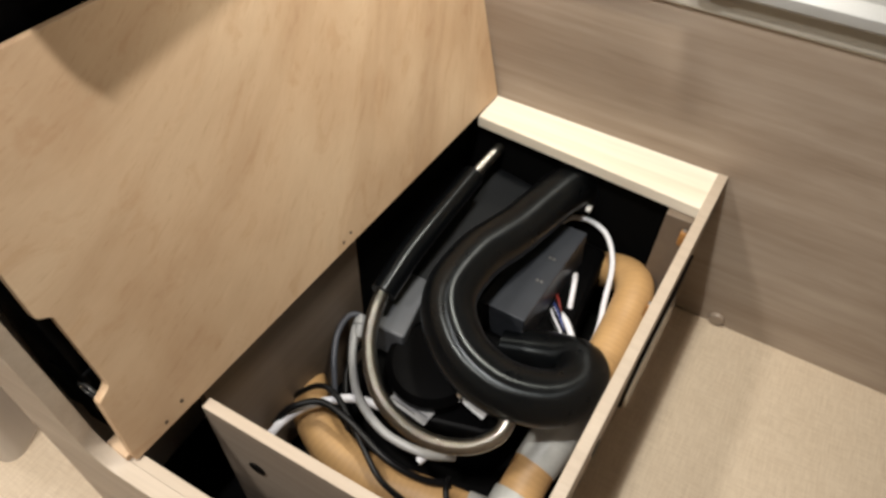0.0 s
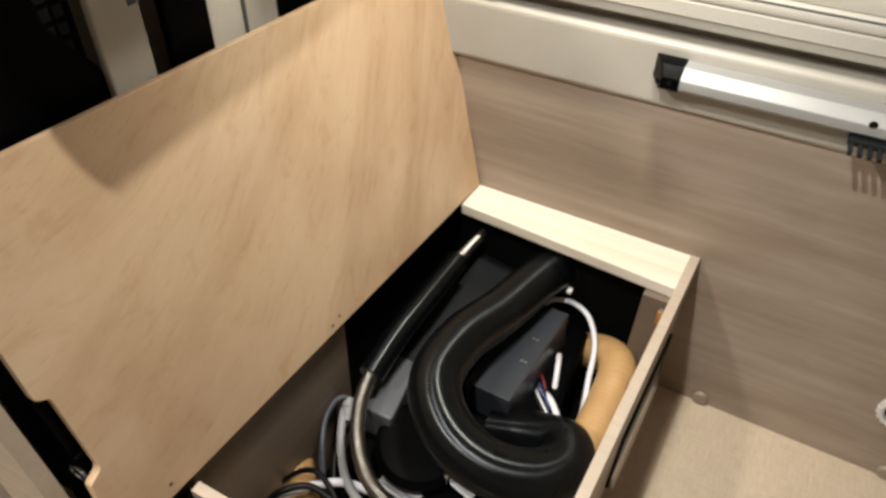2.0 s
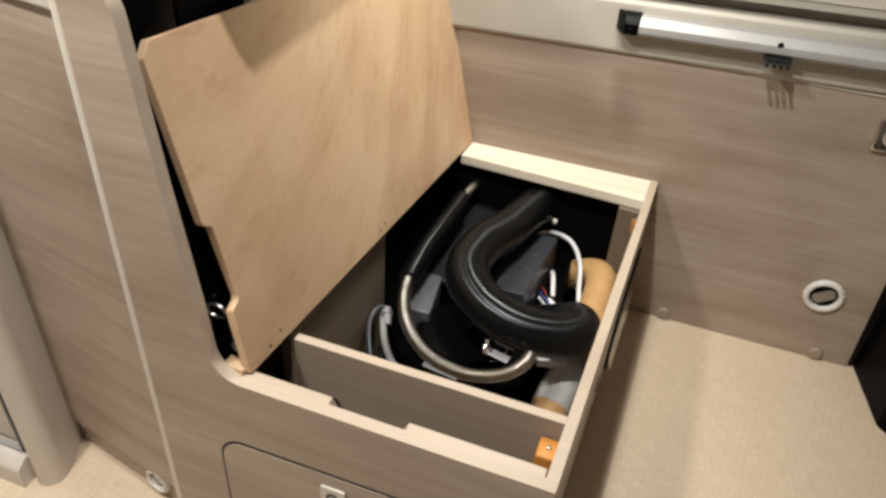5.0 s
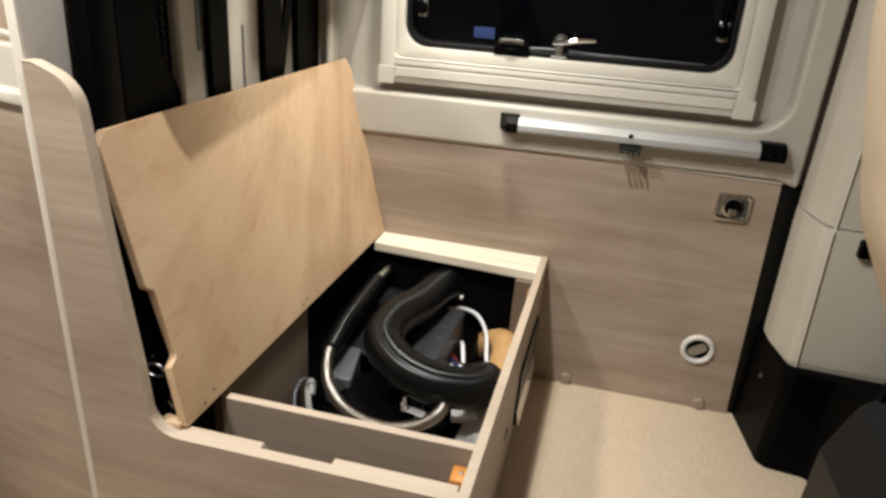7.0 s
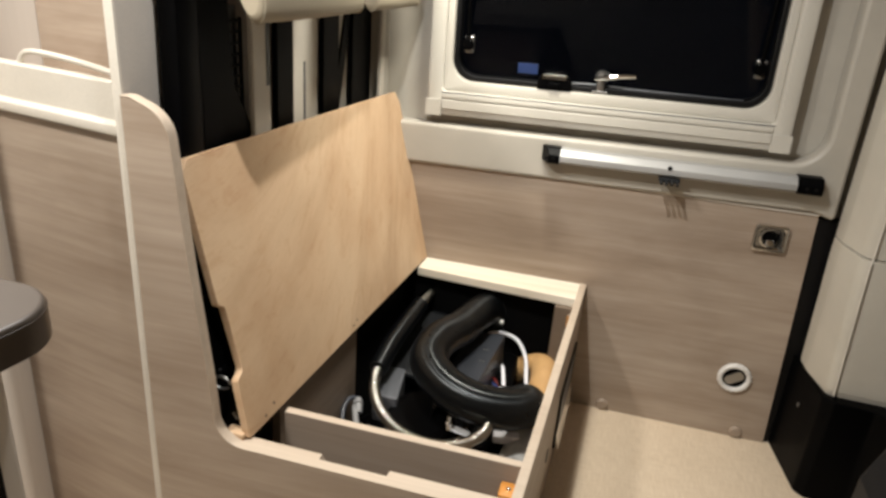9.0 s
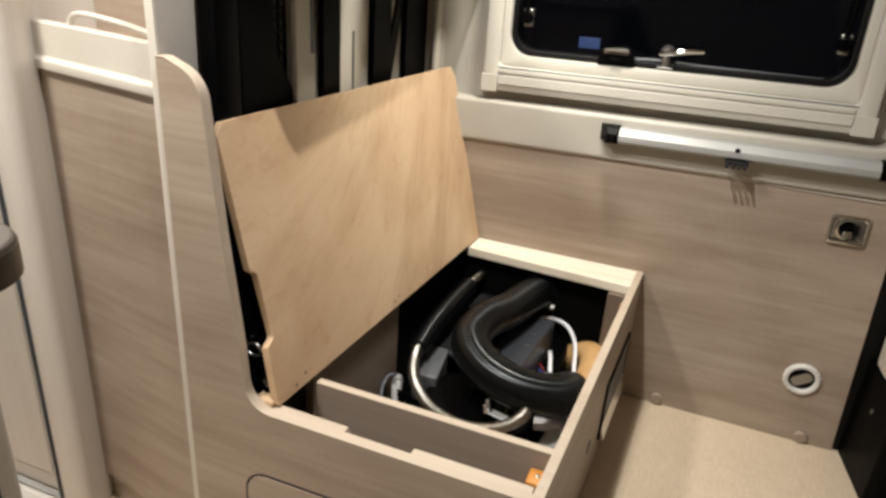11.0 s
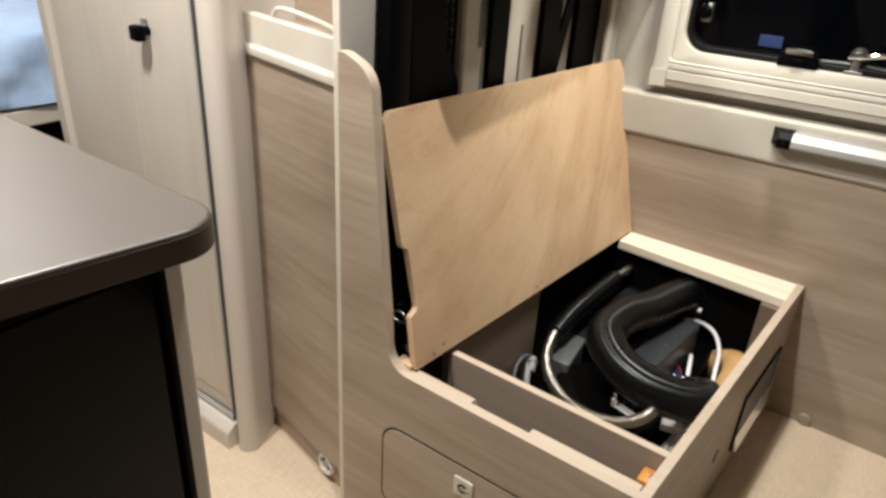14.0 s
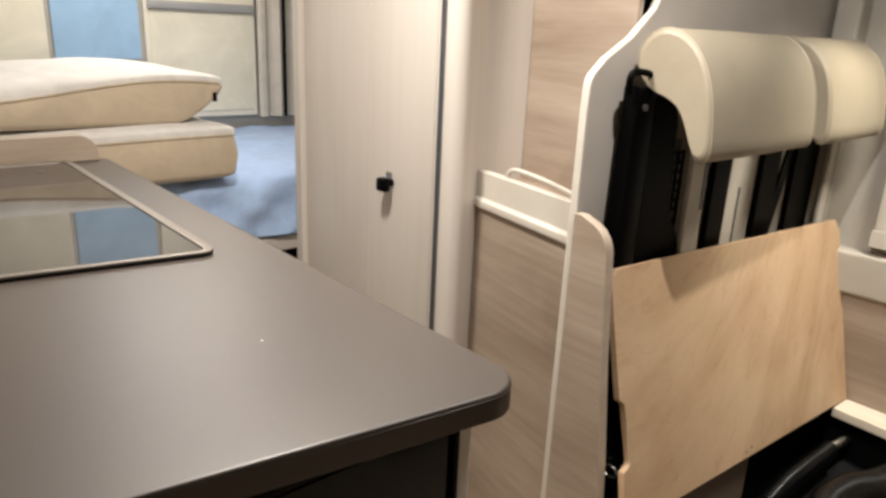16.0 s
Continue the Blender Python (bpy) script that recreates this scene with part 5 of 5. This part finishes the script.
cable("white_cable", [(-0.262, 1.050, 0.200), (-0.240, 1.068, 0.222), (-0.202, 1.076, 0.226), (-0.160, 1.058, 0.222), (-0.128, 1.013, 0.202), (-0.112, 0.940, 0.180), (-0.100, 0.876, 0.150), (-0.110, 0.82, 0.11)], 0.0055, WHITECABLE, "white cable arching over the control box")
cable("white_cable", [(-0.182, 0.962, 0.190), (-0.176, 0.940, 0.196), (-0.166, 0.905, 0.180), (-0.158, 0.880, 0.15)], 0.0055, WHITECABLE, "short white cable beside the control box")
cable("white_cable", [(-0.190, 0.875, 0.175), (-0.160, 0.862, 0.180), (-0.128, 0.830, 0.165), (-0.105, 0.800, 0.13)], 0.0065, WHITECABLE, "white cable bundled at the control box plug")
cable("white_cable", [(-0.500, 0.375, 0.110), (-0.494, 0.420, 0.158), (-0.480, 0.465, 0.170), (-0.455, 0.500, 0.172), (-0.411, 0.538, 0.168), (-0.37, 0.56, 0.14)], 0.0075, WHITECABLE, "thick white cable by the divider")
cable("white_cable", [(-0.262, 0.505, 0.150), (-0.250, 0.525, 0.160), (-0.238, 0.555, 0.150)], 0.007, WHITECABLE, "short white cable end under the hose")
cable("grey_cable", [(-0.480, 0.665, 0.196), (-0.474, 0.640, 0.190), (-0.446, 0.590, 0.176), (-0.400, 0.542, 0.170), (-0.330, 0.512, 0.168), (-0.255, 0.515, 0.166), (-0.215, 0.540, 0.15)], 0.0075, GREYCABLE, "grey hose following the steel hose")
cable("grey_cable", [(-0.440, 0.520, 0.120), (-0.455, 0.545, 0.150), (-0.478, 0.580, 0.178), (-0.494, 0.615, 0.196), (-0.496, 0.645, 0.206), (-0.490, 0.660, 0.208), (-0.478, 0.668, 0.202)], 0.0055, FUEL, "dark looped fuel line")
cable("black_cable", [(-0.500, 0.440, 0.16), (-0.478, 0.463, 0.195), (-0.441, 0.494, 0.198), (-0.383, 0.490, 0.196), (-0.305, 0.470, 0.186), (-0.245, 0.475, 0.165), (-0.20, 0.50, 0.14)], 0.006, RUBBER, "black cable crossing the tan pipe")
cable("black_cable", [(-0.520, 0.50, 0.13), (-0.470, 0.520, 0.185), (-0.430, 0.520, 0.19), (-0.36, 0.48, 0.18), (-0.30, 0.445, 0.165), (-0.25, 0.44, 0.14)], 0.005, RUBBER, "thin black cable crossing the tan pipe")
cable("black_cable", [(-0.455, 0.70, 0.14), (-0.462, 0.640, 0.160), (-0.452, 0.580, 0.165), (-0.42, 0.53, 0.15), (-0.40, 0.50, 0.12)], 0.005, RUBBER, "black cable running down beside the heater")
cable("black_cable", [(-0.205, 0.505, 0.150), (-0.198, 0.480, 0.165), (-0.180, 0.455, 0.15)], 0.005, RUBBER, "short black cable below the hose")
for k in range(6):
    a = k * 0.011
    cable("plug_wire", [(-0.196 + a * 0.2, 0.905 - a, 0.185), (-0.180 + a * 0.7, 0.880 - a * 1.2, 0.190 - 0.004 * k), (-0.158 + a * 0.5, 0.850 - a, 0.160), (-0.150 + a * 0.3, 0.815 - a, 0.115)], 0.0022, [RED, RUBBER, BLUEWIRE, RUBBER, WHITECABLE, RUBBER][k], "thin coloured wire at the control box plug")
clip = thing("hose_connector", (-0.472, 0.655, 0.17), "white plastic fuel line connector", "connector")
part("barrel", sweep([(-0.478, 0.668, 0.200), (-0.470, 0.652, 0.196), (-0.464, 0.636, 0.186)], 0.010, 14), GREYCABLE, clip)
part("collar", sweep([(-0.474, 0.660, 0.199), (-0.471, 0.653, 0.197)], 0.0125, 14), GREYCABLE, clip)
